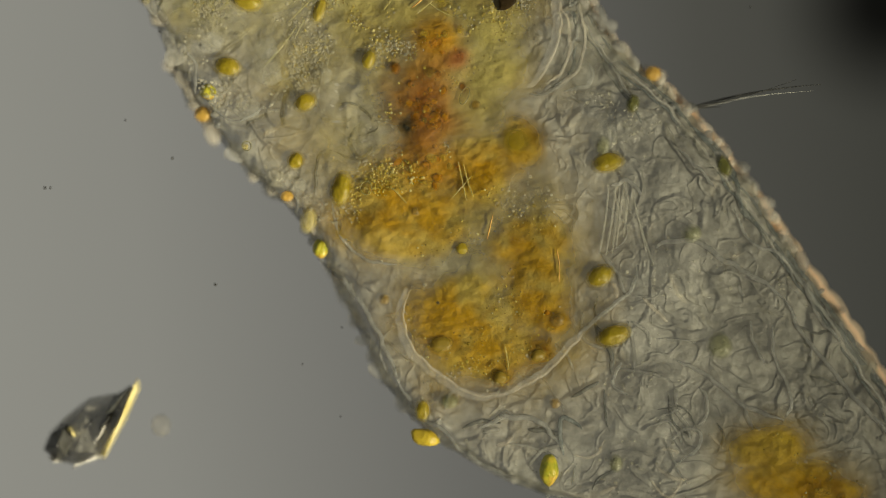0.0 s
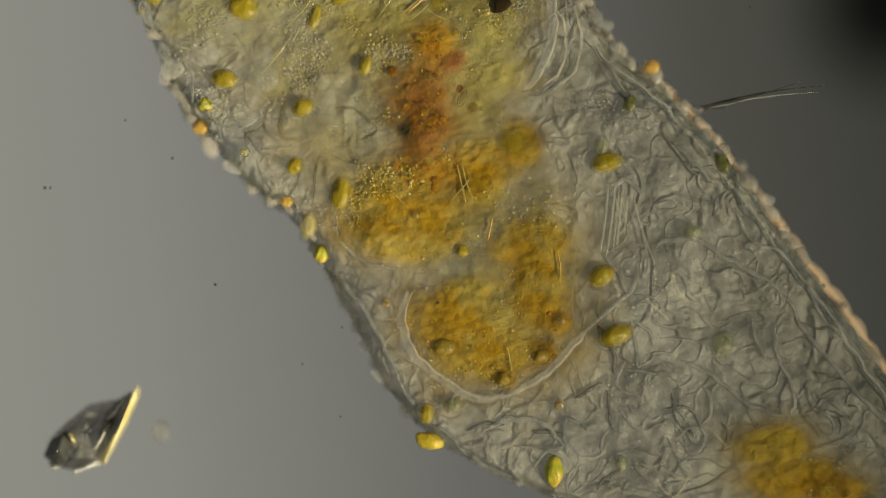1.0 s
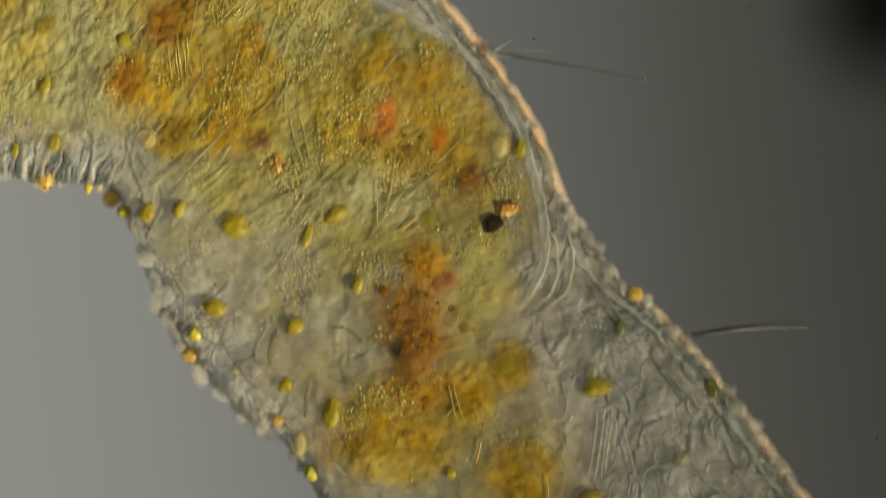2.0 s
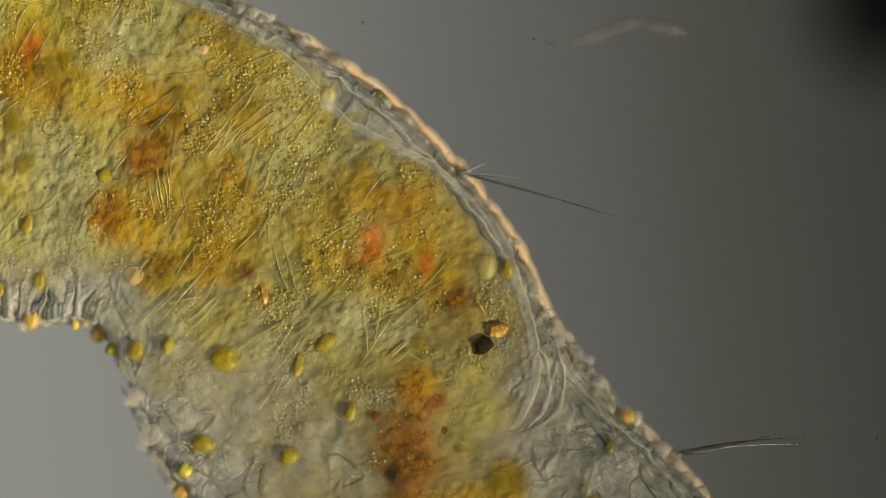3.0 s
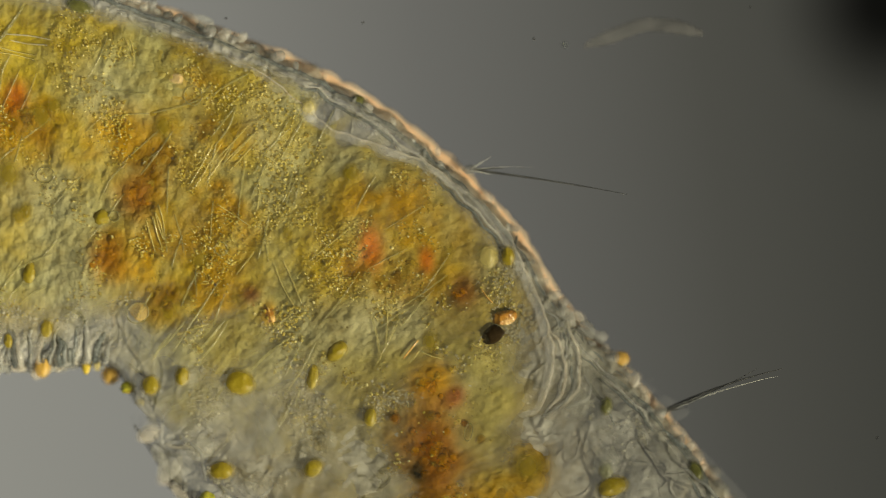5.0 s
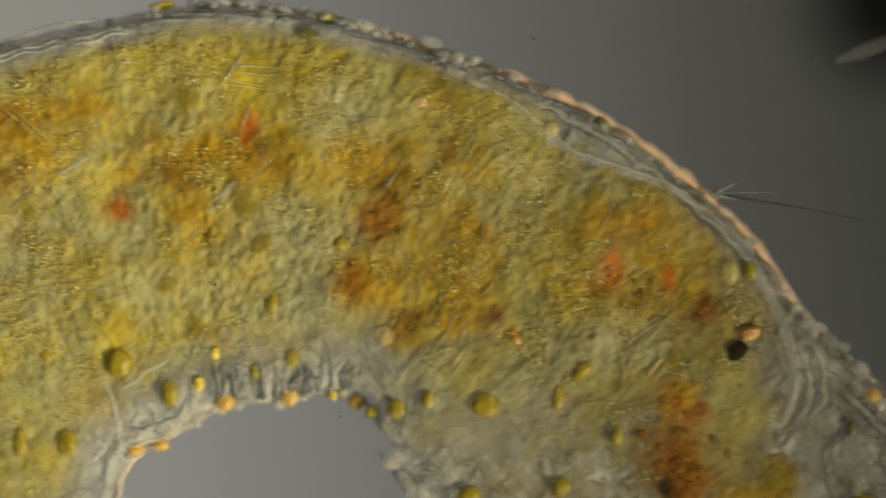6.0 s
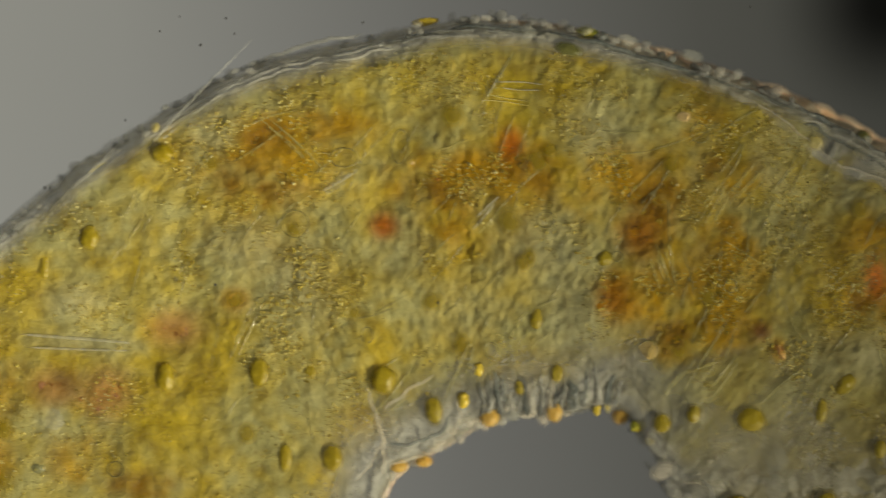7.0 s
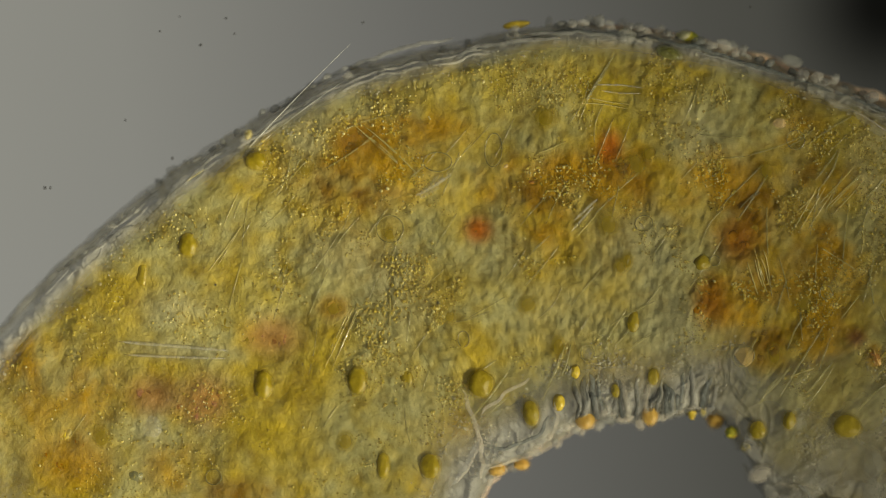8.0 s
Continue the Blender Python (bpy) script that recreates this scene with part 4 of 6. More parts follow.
# wandering small folds of the clear tissue: s from, s to, u from, u to, count, lean of the folds in degrees
rng = random.Random(11)
FOLD_FIELDS = [(0.70, 0.90, 0.03, 0.30, 46, 62), (0.72, 0.90, 0.30, 0.62, 44, 35), (0.82, 0.92, 0.60, 0.97, 22, -20), (0.50, 0.66, 0.66, 0.97, 40, -40),
               (0.55, 0.68, 0.03, 0.20, 26, 70), (0.66, 0.80, 0.86, 0.98, 12, 60), (0.36, 0.50, 0.80, 0.97, 14, 80), (0.03, 0.20, 0.04, 0.14, 18, -40), (0.20, 0.36, 0.40, 0.90, 22, 80)]
for s0, s1, u0, u1, count, lean in FOLD_FIELDS:
    for i in range(int(count * 0.85)):
        s, u = rng.uniform(s0, s1), rng.uniform(u0, u1)
        x, y = on_body(s, u)
        room = min(u, 1 - u) * math.dist(on_body(s, 0), on_body(s, 1))
        k = home(x, y)
        a = radians(lean + rng.gauss(0, 32))
        half = min(rng.uniform(12, 46), max(room, 8))
        bend = rng.gauss(0, 0.35) * half
        dx, dy = math.cos(a), math.sin(a)
        pts = [(x - dx * half, y - dy * half), (x - dx * half / 3 - dy * bend, y - dy * half / 3 + dx * bend), (x + dx * half / 3 - dy * bend, y + dy * half / 3 + dx * bend), (x + dx * half, y + dy * half)]
        # Some folds take the lit or dark colour, so relief shading is painted.
        part("tissue_fold", tube(over_back(pts, k, 0.001, 12, 4.0), rng.uniform(0.0014, 0.0048), 7, True, 0.9), rng.choice((M_FOLD, M_FOLD, M_EDGE, M_DARK_SIDE)), sections[k])

# upright wrinkles of the inner rim
for i in range(42):
    s = 0.285 + 0.115 * i / 41 + rng.uniform(-0.0015, 0.0015)
    u0, u1 = 0.99, 0.985 - rng.uniform(0.05, 0.13)
    pts = [on_body(s, u0), on_body(s + rng.uniform(-0.003, 0.003), (u0 + u1) / 2), on_body(s + rng.uniform(-0.004, 0.004), u1)]
    # Mixed bright and dark colours paint light and shade across the wrinkles.
    part("skin_wrinkle", tube(over_back(pts, 5, 0.003, 10, 7.0), rng.uniform(0.003, 0.0070), 8, True, 1.0), rng.choice((M_EDGE, M_FOLD, M_DARK_SIDE, M_PALE, M_TEAL)), sections[5])

# ---- the rim: a pale cuticle, painted orange and dark fringes, and small rim cells ----
def rim_line(u_of, s0, s1, steps, lift, wander, centre=CENTRE):
    out = []
    for i in range(steps + 1):
        s = s0 + (s1 - s0) * i / steps
        a, b = on_body(s, 0), on_body(s, 1)
        w = math.hypot(a[0] - b[0], a[1] - b[1])
        e = u_of(w)
        x, y = on_body(s, e)
        v = Vector((x / 1000, y / 1000, 2.0)) * 30
        x, y = x + wander * noise.noise(v), y + wander * noise.noise(v + Vector((3, 1, 4)))
        e = min(e, 1 - e) * w
        out.append(local(x, y, TOP * rim_rise(e) + lift, centre))
    return out


def rim_strand(name, inset, s0, s1, lift, wander, radius, flat, mat, label, inner=False):
    """A strand along a rim, cut where the body's lengths meet."""
    cuts = ((0.0, 0.485, 0), (0.470, 0.665, 2), (0.645, 1.0, 3)) if inner else ((0.0, 0.660, 0), (0.640, 1.0, 3))
    for a, b, q in cuts:
        a, b = max(a, s0), min(b, s1)
        if b - a < 0.01:
            continue
        line = rim_line((lambda w: 1 - inset / w) if inner else (lambda w: inset / w), a, b, round(760 * (b - a)), lift, wander, FLANK_CENTRE[q])
        part(name, tube(line, radius, 10, True, flat), mat, tissue[q] if q else worm, label)


rim_strand("cuticle", 7, 0.02, 0.31, -0.008, 5, 0.010, 0.6, M_PALE, "pale grey cuticle along the outer rim")
# These two strands paint the orange light along the outer rim.
rim_strand("cuticle", 5, 0.30, 0.98, -0.006, 4, 0.0075, 0.6, M_RIM, "pale cuticle along the outer rim, orange light in its colour")
rim_strand("rim_glow", 6, 0.34, 0.98, -0.014, 8, 0.014, 0.5, M_HALO, "soft pale glow painted along the cuticle")
# Dark fringe inside the rim, painted as two strands.
rim_strand("dark_fringe", 21, 0.24, 0.98, 0.002, 6, 0.0048, 0.7, M_TEAL, "dark grey-green fringe painted inside the cuticle")
rim_strand("dark_fringe", 40, 0.40, 0.97, 0.003, 9, 0.0026, 0.7, M_TEAL, "dark grey-green fringe painted inside the cuticle")
rim_strand("cuticle", 33, 0.42, 0.96, 0.004, 7, 0.0024, 0.7, M_PALE, "pale inner layer of the cuticle")
rim_strand("cuticle", 7, 0.02, 0.98, -0.010, 3, 0.008, 0.6, M_FOLD, "grey cuticle along the inner rim", True)
# Bright fringe of the lobes, painted as an orange strand.
rim_strand("cuticle", 4, 0.10, 0.285, -0.006, 5, 0.006, 0.6, M_RIM, "lobed edge of the inner rim, bright fringe in its colour", True)

for inset, sway in ((14, 5), (21, 8), (30, 11)):
    part("cuticle", tube(rim_line(lambda w: inset / w, 0.04 + inset / 900, 0.37 - inset / 700, 300, 0.003, sway * 0.6), 0.0022, 8, True, 0.7), M_PALE, worm, "fine pale line along the outer rim")

CELLS = [ball("rim_cell", 0.010, 0.008, 0.008, None, 10, 0.12, q * 2.3) for q in range(4)]
CELL_MESH = []
for bm in CELLS:
    me = bpy.data.meshes.new("rim_cell")
    bm.to_mesh(me)
    bm.free()
    me.polygons.foreach_set("use_smooth", [True] * len(me.polygons))
    CELL_MESH.append(me)
CELL_MATS = (M_FOLD, M_BEAD, M_PALE, M_TEAL)
for me, mat in zip(CELL_MESH, CELL_MATS):
    me.materials.append(mat)
for i in range(150):
    outer = i % 2 == 0
    s = rng.uniform(0.03, 0.92)
    a, b = on_body(s, 0), on_body(s, 1)
    w = math.hypot(a[0] - b[0], a[1] - b[1])
    e = rng.uniform(-3, 30) / w
    x, y = on_body(s, e if outer else 1 - e)
    q = (3 if s > 0.65 else 0) if outer else (0 if s < 0.475 else 2 if s < 0.655 else 3)
    ob = link("rim_cell", CELL_MESH[rng.choice((0, 0, 0, 2, 2))], None, tissue[q])
    ob.matrix_local = Matrix.Translation(local(x, y, max(height(x, y), 0.02) + 0.002, FLANK_CENTRE[q])) @ pose(0, 0, 0, 0, 0, rng.uniform(0, 180)) @ Matrix.Diagonal((rng.uniform(0.5, 1.4), rng.uniform(0.5, 1.2), 0.8, 1))

# beads of the rim: s from, s to, count, size, inner rim
for s0, s1, count, size, inner in ((0.595, 0.80, 36, 1.8, False), (0.29, 0.43, 34, 1.5, False), (0.10, 0.22, 16, 1.0, False), (0.46, 0.66, 13, 2.6, True), (0.66, 0.80, 8, 2.0, True), (0.22, 0.40, 26, 1.3, True)):
    for i in range(count):
        s = s0 + (s1 - s0) * (i + rng.uniform(0.1, 0.9)) / count
        a, b = on_body(s, 0), on_body(s, 1)
        w = math.hypot(a[0] - b[0], a[1] - b[1])
        e = rng.uniform(-4, 12 if not inner else 26) / w
        x, y = on_body(s, 1 - e if inner else e)
        q = (0 if s < 0.475 else 2 if s < 0.655 else 3) if inner else (3 if s > 0.65 else 0)
        ob = link("rim_cell", CELL_MESH[rng.choice((1, 1, 2) if inner else (0, 1, 2, 2, 1) if s > 0.45 else (0, 0, 2, 2, 2, 3))], None, tissue[q])
        k = size * rng.uniform(0.7, 1.25)
        ob.matrix_local = Matrix.Translation(local(x, y, max(height(x, y), 0.03) + 0.003, FLANK_CENTRE[q])) @ pose(0, 0, 0, 0, 0, rng.uniform(0, 180)) @ Matrix.Diagonal((k, k * 0.8, k * (0.35 if inner else 0.6), 1))


# ---- granules ----
ICO = bmesh.new()
bmesh.ops.create_icosphere(ICO, subdivisions=1, radius=1.0)
ICO_V = np.array([v.co[:] for v in ICO.verts])
ICO_F = np.array([[v.index for v in f.verts] for f in ICO.faces])
ICO.free()


def granules(name, seats, mat, parent, label):
    """Many tiny grains at seats (place, radius), one mesh."""
    vs, fs = [], []
    for i, (p, r) in enumerate(seats):
        vs.append(ICO_V * r + np.array(p[:]))
        fs.append(ICO_F + i * len(ICO_V))
    me = bpy.data.meshes.new(name)
    me.from_pydata(np.concatenate(vs).tolist(), [], np.concatenate(fs).tolist())
    me.polygons.foreach_set("use_smooth", [True] * len(me.polygons))
    ob = link(name, me, mat, parent, label)
    return tagged(ob, kind="stuff")


def grain_material(name, stops, rough=0.4, cover=0.40):
    m = bpy.data.materials.new(name)
    m.use_nodes = True
    nt = m.node_tree
    p = nt.nodes["Principled BSDF"]
    geo = nt.nodes.new("ShaderNodeNewGeometry")
    nt.links.new(ramp(nt, geo.outputs["Random Per Island"], *stops), p.inputs["Base Color"])
    p.inputs["Roughness"].default_value = rough
    p.inputs["Specular IOR Level"].default_value = 0.2
    clear = nt.nodes.new("ShaderNodeBsdfTransparent")
    mx = nt.nodes.new("ShaderNodeMixShader")
    mx.inputs[0].default_value = cover
    nt.links.new(clear.outputs[0], mx.inputs[1])
    nt.links.new(p.outputs[0], mx.inputs[2])
    nt.links.new(mx.outputs[0], nt.nodes["Material Output"].inputs[0])
    return m


M_GRAIN_Y = grain_material("granule_yellow", ((0.0, (0.26, 0.17, 0.01)), (0.4, (0.52, 0.40, 0.04)), (0.8, (0.72, 0.60, 0.14)), (1.0, (0.95, 0.86, 0.40))))
M_GRAIN_G = grain_material("granule_grey", ((0.0, (0.34, 0.32, 0.22)), (0.6, (0.52, 0.49, 0.36)), (1.0, (0.74, 0.70, 0.54))), cover=0.26)
for k, (s0, s1) in enumerate(SECTION_SPAN):
    yellow, grey = [], []
    for i in range(26000 if k > 1 else 8000):
        s, u = rng.uniform(s0, s1), rng.uniform(0.04, 0.96)
        x, y = on_body(s, u)
        patch = noise.noise(Vector((x / 1000, y / 1000, 1.7)) * 9) + 0.7 * noise.noise(Vector((x / 1000, y / 1000, 4.7)) * 26)
        if patch < rng.uniform(-0.05, 0.95):
            continue
        col, dens = pigment(x, y, s, u)
        if col[1] < 0.24 and rng.random() < 0.9:
            continue
        r = min(0.0036, 0.0012 + rng.expovariate(1 / 0.0006))
        seat = (local(x, y, height(x, y) + 0.0015 + 0.0006 * k + 0.008 * dens + r * 0.5, SECTION_CENTRE[k]), r)
        if dens < 0.3 and rng.random() < 0.72:
            continue
        (yellow if dens > rng.uniform(0.3, 0.8) else grey).append(seat)
    if yellow:
        granules("gut_grain", yellow, M_GRAIN_Y, sections[k], "shiny yellow granules")
    if grey:
        granules("tissue_grain", grey, M_GRAIN_G, sections[k], "pale grey granules")


# ---- fine strands that run through the gut ----
for i in range(130):
    s, u = rng.uniform(0.10, 0.56), rng.uniform(0.12, 0.86)
    x, y = on_body(s, u)
    k = min(range(8), key=lambda q: (SECTION_CENTRE[q][0] - x) ** 2 + (SECTION_CENTRE[q][1] - y) ** 2)
    a = radians(-52 + 60 * noise.noise(Vector((x / 1000, y / 1000, 6.0)) * 4) + rng.gauss(0, 10))
    half = rng.uniform(18, 60)
    bend = rng.gauss(0, 0.06) * half
    dx, dy = math.cos(a), math.sin(a)
    pts = [(x - dx * half, y - dy * half), (x - dy * bend, y + dx * bend), (x + dx * half, y + dy * half)]
    part("gut_strand", tube(over_back(pts, k, 0.0135, 9), rng.uniform(0.0010, 0.0021), 6, True), M_STRAND, sections[k])

# ---- crystals and single bodies in the gut ----
def shard(rx, ry, rz, seed, cuts=7):
    """A crystal with flat uneven faces."""
    r = random.Random(seed)
    bm = bmesh.new()
    bmesh.ops.create_icosphere(bm, subdivisions=3, radius=1.0)
    for _ in range(cuts):
        n = Vector((r.gauss(0, 1), r.gauss(0, 1), r.gauss(0, 0.7))).normalized()
        bmesh.ops.bisect_plane(bm, geom=bm.verts[:] + bm.edges[:] + bm.faces[:], plane_co=n * r.uniform(0.5, 0.8), plane_no=n, clear_outer=True)
        edges = [e for e in bm.edges if e.is_boundary]
        if edges:
            bmesh.ops.holes_fill(bm, edges=edges)
    for v in bm.verts:
        v.co = Vector((v.co.x * rx, v.co.y * ry, v.co.z * rz))
    return bm


M_SHELL = material("glassy_shell", ((0.50, 0.46, 0.24), (0.72, 0.66, 0.38)), 0.20, 0.12, coat=0.6)
M_GOLD = material("amber_crystal", ((0.22, 0.08, 0.004), (0.42, 0.19, 0.02), (0.90, 0.62, 0.26)), 0.95, 0.15, (("noise", 40.0, 0.010),), grain=45.0, coat=0.8)
M_ROSE = material("rosy_crystal", ((0.60, 0.40, 0.14), (0.90, 0.68, 0.38)), 0.62, 0.4, (("noise", 60.0, 0.004),), grain=70.0, fade="drop")
M_CITRINE = material("pale_amber_crystal", ((0.42, 0.30, 0.07), (0.72, 0.52, 0.20)), 0.5, 0.15, coat=0.6)
M_BLACK = material("black_particle", ((0.012, 0.008, 0.003), (0.04, 0.024, 0.008)), 0.97, 0.8, OIL, sheen=0.08)
# section, x, y, half-axes, turn, material, label
for k, x, y, rx, ry, turn, mat, name, label in (
        (3, 874, 575, 25, 15, -10, M_GOLD, "crystal", "glossy amber crystal beside a black particle"),
        (3, 852, 603, 24, 17, -15, M_BLACK, "particle", "black particle in the gut"),
        (4, 344, 94, 18, 15, 10, M_ROSE, "crystal", "small rosy white crystal"),
        (4, 462, 526, 9, 18, -15, M_GOLD, "crystal", "slim amber crystal"),
        (4, 232, 496, 20, 17, -30, M_CITRINE, "crystal", "pale crystal in a dark ring"),
        (6, -271, 126, 38, 12, -32, M_SHELL, "diatom_shell", "glassy boat-shaped shell in the gut"),
        (6, -140, 110, 8, 7, 0, M_ROSE, "crystal", "tiny rosy crystal"),
        (6, -100, 145, 7, 6, 0, M_GOLD, "crystal", "tiny amber crystal")):
    ob = part(name, shard(rx / 1000, ry / 1000, min(rx, ry) / 1400, x), mat, sections[k], label, smooth=False)
    rest(ob, x, y, k, 0.010, turn)


# ---- bristle bundles on the rim: each is keyed by itself ----
def bristle_bundle(hairs, label):
    """Stiff hairs that fan out of the body wall. hairs: length and lean in degrees, bend, thickness, material."""
    root = ball("bristle_bundle", 0.012, 0.009, 0.010, M_FOLD, 12, 0.1, 3.0)
    ob = part("bristle_bundle", root, M_FOLD, worm, label)
    for length, lean, bend, thick, rise, mat in hairs:
        a = radians(lean)
        pts = []
        for i in range(15):
            f = i / 14
            off = bend * f * f
            pts.append(Vector((length * f * math.cos(a) - off * math.sin(a), length * f * math.sin(a) + off * math.cos(a), rise * 0.6 * f)))
        bm = bmesh.new()
        rings = []
        for i, p in enumerate(pts):
            r = thick * (1 - 0.85 * i / 14)
            rings.append([bm.verts.new(p + Vector((-math.sin(a) * r * math.cos(q), math.cos(a) * r * math.cos(q), r * math.sin(q)))) for q in (2 * math.pi * n / 6 for n in range(6))])
        for g, h in zip(rings, rings[1:]):
            for n in range(6):
                bm.faces.new((g[n], g[(n + 1) % 6], h[(n + 1) % 6], h[n]))
        bm.faces.new(rings[0][::-1])
        bm.faces.new(rings[-1])
        part("bristle", bm, mat, ob)
    return ob


bundle_head = bristle_bundle(((0.230, 17, -0.028, 0.0030, 0.05, M_HAIR), (0.215, 13, -0.020, 0.0024, 0.06, M_HAIR_PALE), (0.070, 9, 0.0, 0.0030, 0.01, M_HAIR_PALE), (0.052, 2, 0.0, 0.0028, 0.01, M_HAIR), (0.190, 9, 0.02, 0.0018, 0.07, M_HAIR)),
                             "bundle of fine dark bristles on the outer rim")
bundle_side = bristle_bundle(((0.285, -8, -0.010, 0.0026, 0.04, M_HAIR), (0.060, 2, 0.0, 0.0030, 0.01, M_HAIR), (0.045, 30, 0.0, 0.0022, 0.02, M_HAIR_PALE), (0.110, 6, -0.010, 0.0008, 0.05, M_HAIR_PALE), (0.040, -14, 0.0, 0.0024, 0.01, M_HAIR_PALE)),
                             "bundle of fine bristles of uneven length on the outer rim")
bundle_tail = bristle_bundle(((0.270, 35, -0.020, 0.0021, 0.03, M_HAIR_PALE), (0.330, 40, -0.01, 0.0015, 0.06, M_HAIR_PALE), (0.130, 30, -0.01, 0.0026, 0.01, M_HAIR_PALE), (0.110, 45, -0.01, 0.0026, 0.01, M_HAIR), (0.09, 30, -0.01, 0.0026, 0.01, M_HAIR_PALE)),
                             "bundle of long pale bristles on the outer rim")
bundle_tail.location = local(-648, 62, 0.075)
nub = bristle_bundle(((0.030, 95, 0.0, 0.0026, 0.0, M_HAIR), (0.026, 115, 0.0, 0.0022, 0.0, M_HAIR_PALE)), "short blunt bristle stub on the outer rim")
nub.location = local(-752, 78, 0.04)
rim_drop = part("oil_droplet", ball("oil_droplet", 0.017, 0.016, 0.012, None, 16, 0.06, 2.0), KIND["amber"][1], worm, "amber oil droplet on the outer rim")

# ---- things beside the worm on the slide ----
M_FLAKE = material("grey_flake", ((0.06, 0.06, 0.05), (0.34, 0.33, 0.29), (0.78, 0.75, 0.68)), 0.66, 0.2, (("noise", 16.0, 0.03), ("noise", 50.0, 0.006)), grain=14.0, coat=0.3, glow=0.3)
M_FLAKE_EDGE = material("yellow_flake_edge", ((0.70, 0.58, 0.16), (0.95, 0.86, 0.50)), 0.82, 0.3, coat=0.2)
# Highlights of the flake, put into a pale colour.
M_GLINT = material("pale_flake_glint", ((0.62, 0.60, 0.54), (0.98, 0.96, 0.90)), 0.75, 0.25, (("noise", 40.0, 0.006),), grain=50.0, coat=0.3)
flake = tagged(new("debris_flake"), "grey angular debris flake with a bright yellow edge", "debris")


def slab(outline, top, seed, shrink=0.84):
    """A broken plate: an outline in thousandths, a tilted uneven top."""
    bm = bmesh.new()
    n = len(outline)
    cx, cy = sum(p[0] for p in outline) / n, sum(p[1] for p in outline) / n
    low = [bm.verts.new((x / 1000, y / 1000, 0.0)) for x, y in outline]
    high = [bm.verts.new(((cx + (x - cx) * shrink) / 1000, (cy + (y - cy) * shrink) / 1000, top * (0.7 + 0.5 * noise.noise(Vector((x, y, seed)) * 0.03)))) for x, y in outline]
    bm.faces.new(low[::-1])
    mid = bm.verts.new((cx / 1000, cy / 1000, top * 1.1))
    for i in range(n):
        bm.faces.new((low[i], low[(i + 1) % n], high[(i + 1) % n], high[i]))
        bm.faces.new((high[i], high[(i + 1) % n], mid))
    bmesh.ops.bevel(bm, geom=bm.edges[:], offset=0.002, segments=2, affect="EDGES")
    return bm


# Glints on the flake are painted as small pale slabs.
part("plate", slab([(-84, -38), (-72, -8), (-42, 22), (-2, 54), (38, 62), (56, 62), (80, 78), (63, 17), (23, -50), (-32, -64), (-57, -60)], 0.05, 1.0, 0.7), M_FLAKE, flake, smooth=False)
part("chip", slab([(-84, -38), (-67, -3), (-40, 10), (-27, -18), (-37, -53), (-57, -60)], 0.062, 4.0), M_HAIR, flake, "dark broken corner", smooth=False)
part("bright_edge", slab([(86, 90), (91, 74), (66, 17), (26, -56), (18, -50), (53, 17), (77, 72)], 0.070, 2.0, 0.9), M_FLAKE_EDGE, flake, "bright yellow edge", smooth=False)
part("bright_edge", slab([(22, -52), (-6, -62), (-32, -72), (-28, -60), (-4, -50), (16, -42)], 0.062, 2.0, 0.8), M_GLINT, flake, "lower edge with a painted pale highlight", smooth=False)
part("dark_edge", slab([(76, 80), (53, 40), (43, 14), (26, 27), (43, 57)], 0.078, 3.0), M_DARK_SIDE, flake, "dark upper edge", smooth=False)
part("streak", slab([(6, -34), (18, -24), (30, -4), (46, 22), (36, 24), (26, 6), (12, -14), (2, -26)], 0.075, 5.0, 0.7), M_GLINT, flake, "pale zigzag glint painted on the plate", smooth=False)
part("streak", slab([(-76, -50), (-62, -62), (-48, -60), (-58, -50)], 0.068, 7.0), M_GLINT, flake, "pale glint painted on the corner", smooth=False)
part("dark_edge", slab([(20, -8), (38, 10), (48, 30), (40, 34), (28, 14), (14, -2)], 0.080, 9.0, 0.7), M_HAIR, flake, "dark strip beside the pale streak", smooth=False)
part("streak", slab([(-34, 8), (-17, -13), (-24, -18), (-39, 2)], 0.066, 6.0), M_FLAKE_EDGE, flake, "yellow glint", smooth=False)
M_FAINT = material("faint_speck", ((0.20, 0.19, 0.16), (0.40, 0.38, 0.33)), 0.22, 0.4)
speck_ball = tagged(part("debris_ball", ball("debris_ball", 0.018, 0.021, 0.014, None, 16, 0.05, 6.0), M_FAINT, None, "faint round speck of debris on the slide"), category="debris")
M_GHOST = material("faint_fibre", ((0.10, 0.10, 0.095), (0.34, 0.33, 0.31)), 0.34, 0.4, (("noise", 20.0, 0.004),))
fibre_line = [Vector((x / 1000, y / 1000, 0.012)) for x, y in (spline([(-105, -22), (-50, -2), (0, 16), (55, 14), (108, 0)], i / 24) for i in range(25))]
fibre = tagged(part("debris_fibre", tube(fibre_line, 0.013, 8, True, 0.5), M_GHOST, None, "faint grey bent fibre lying on the slide"), category="fibre")
grain_speck = tagged(part("debris_speck", ball("debris_speck", 0.005, 0.005, 0.004, None, 10, 0.1, 8.0), M_TEAL, None, "tiny grey speck of debris near the fibre"), category="debris")

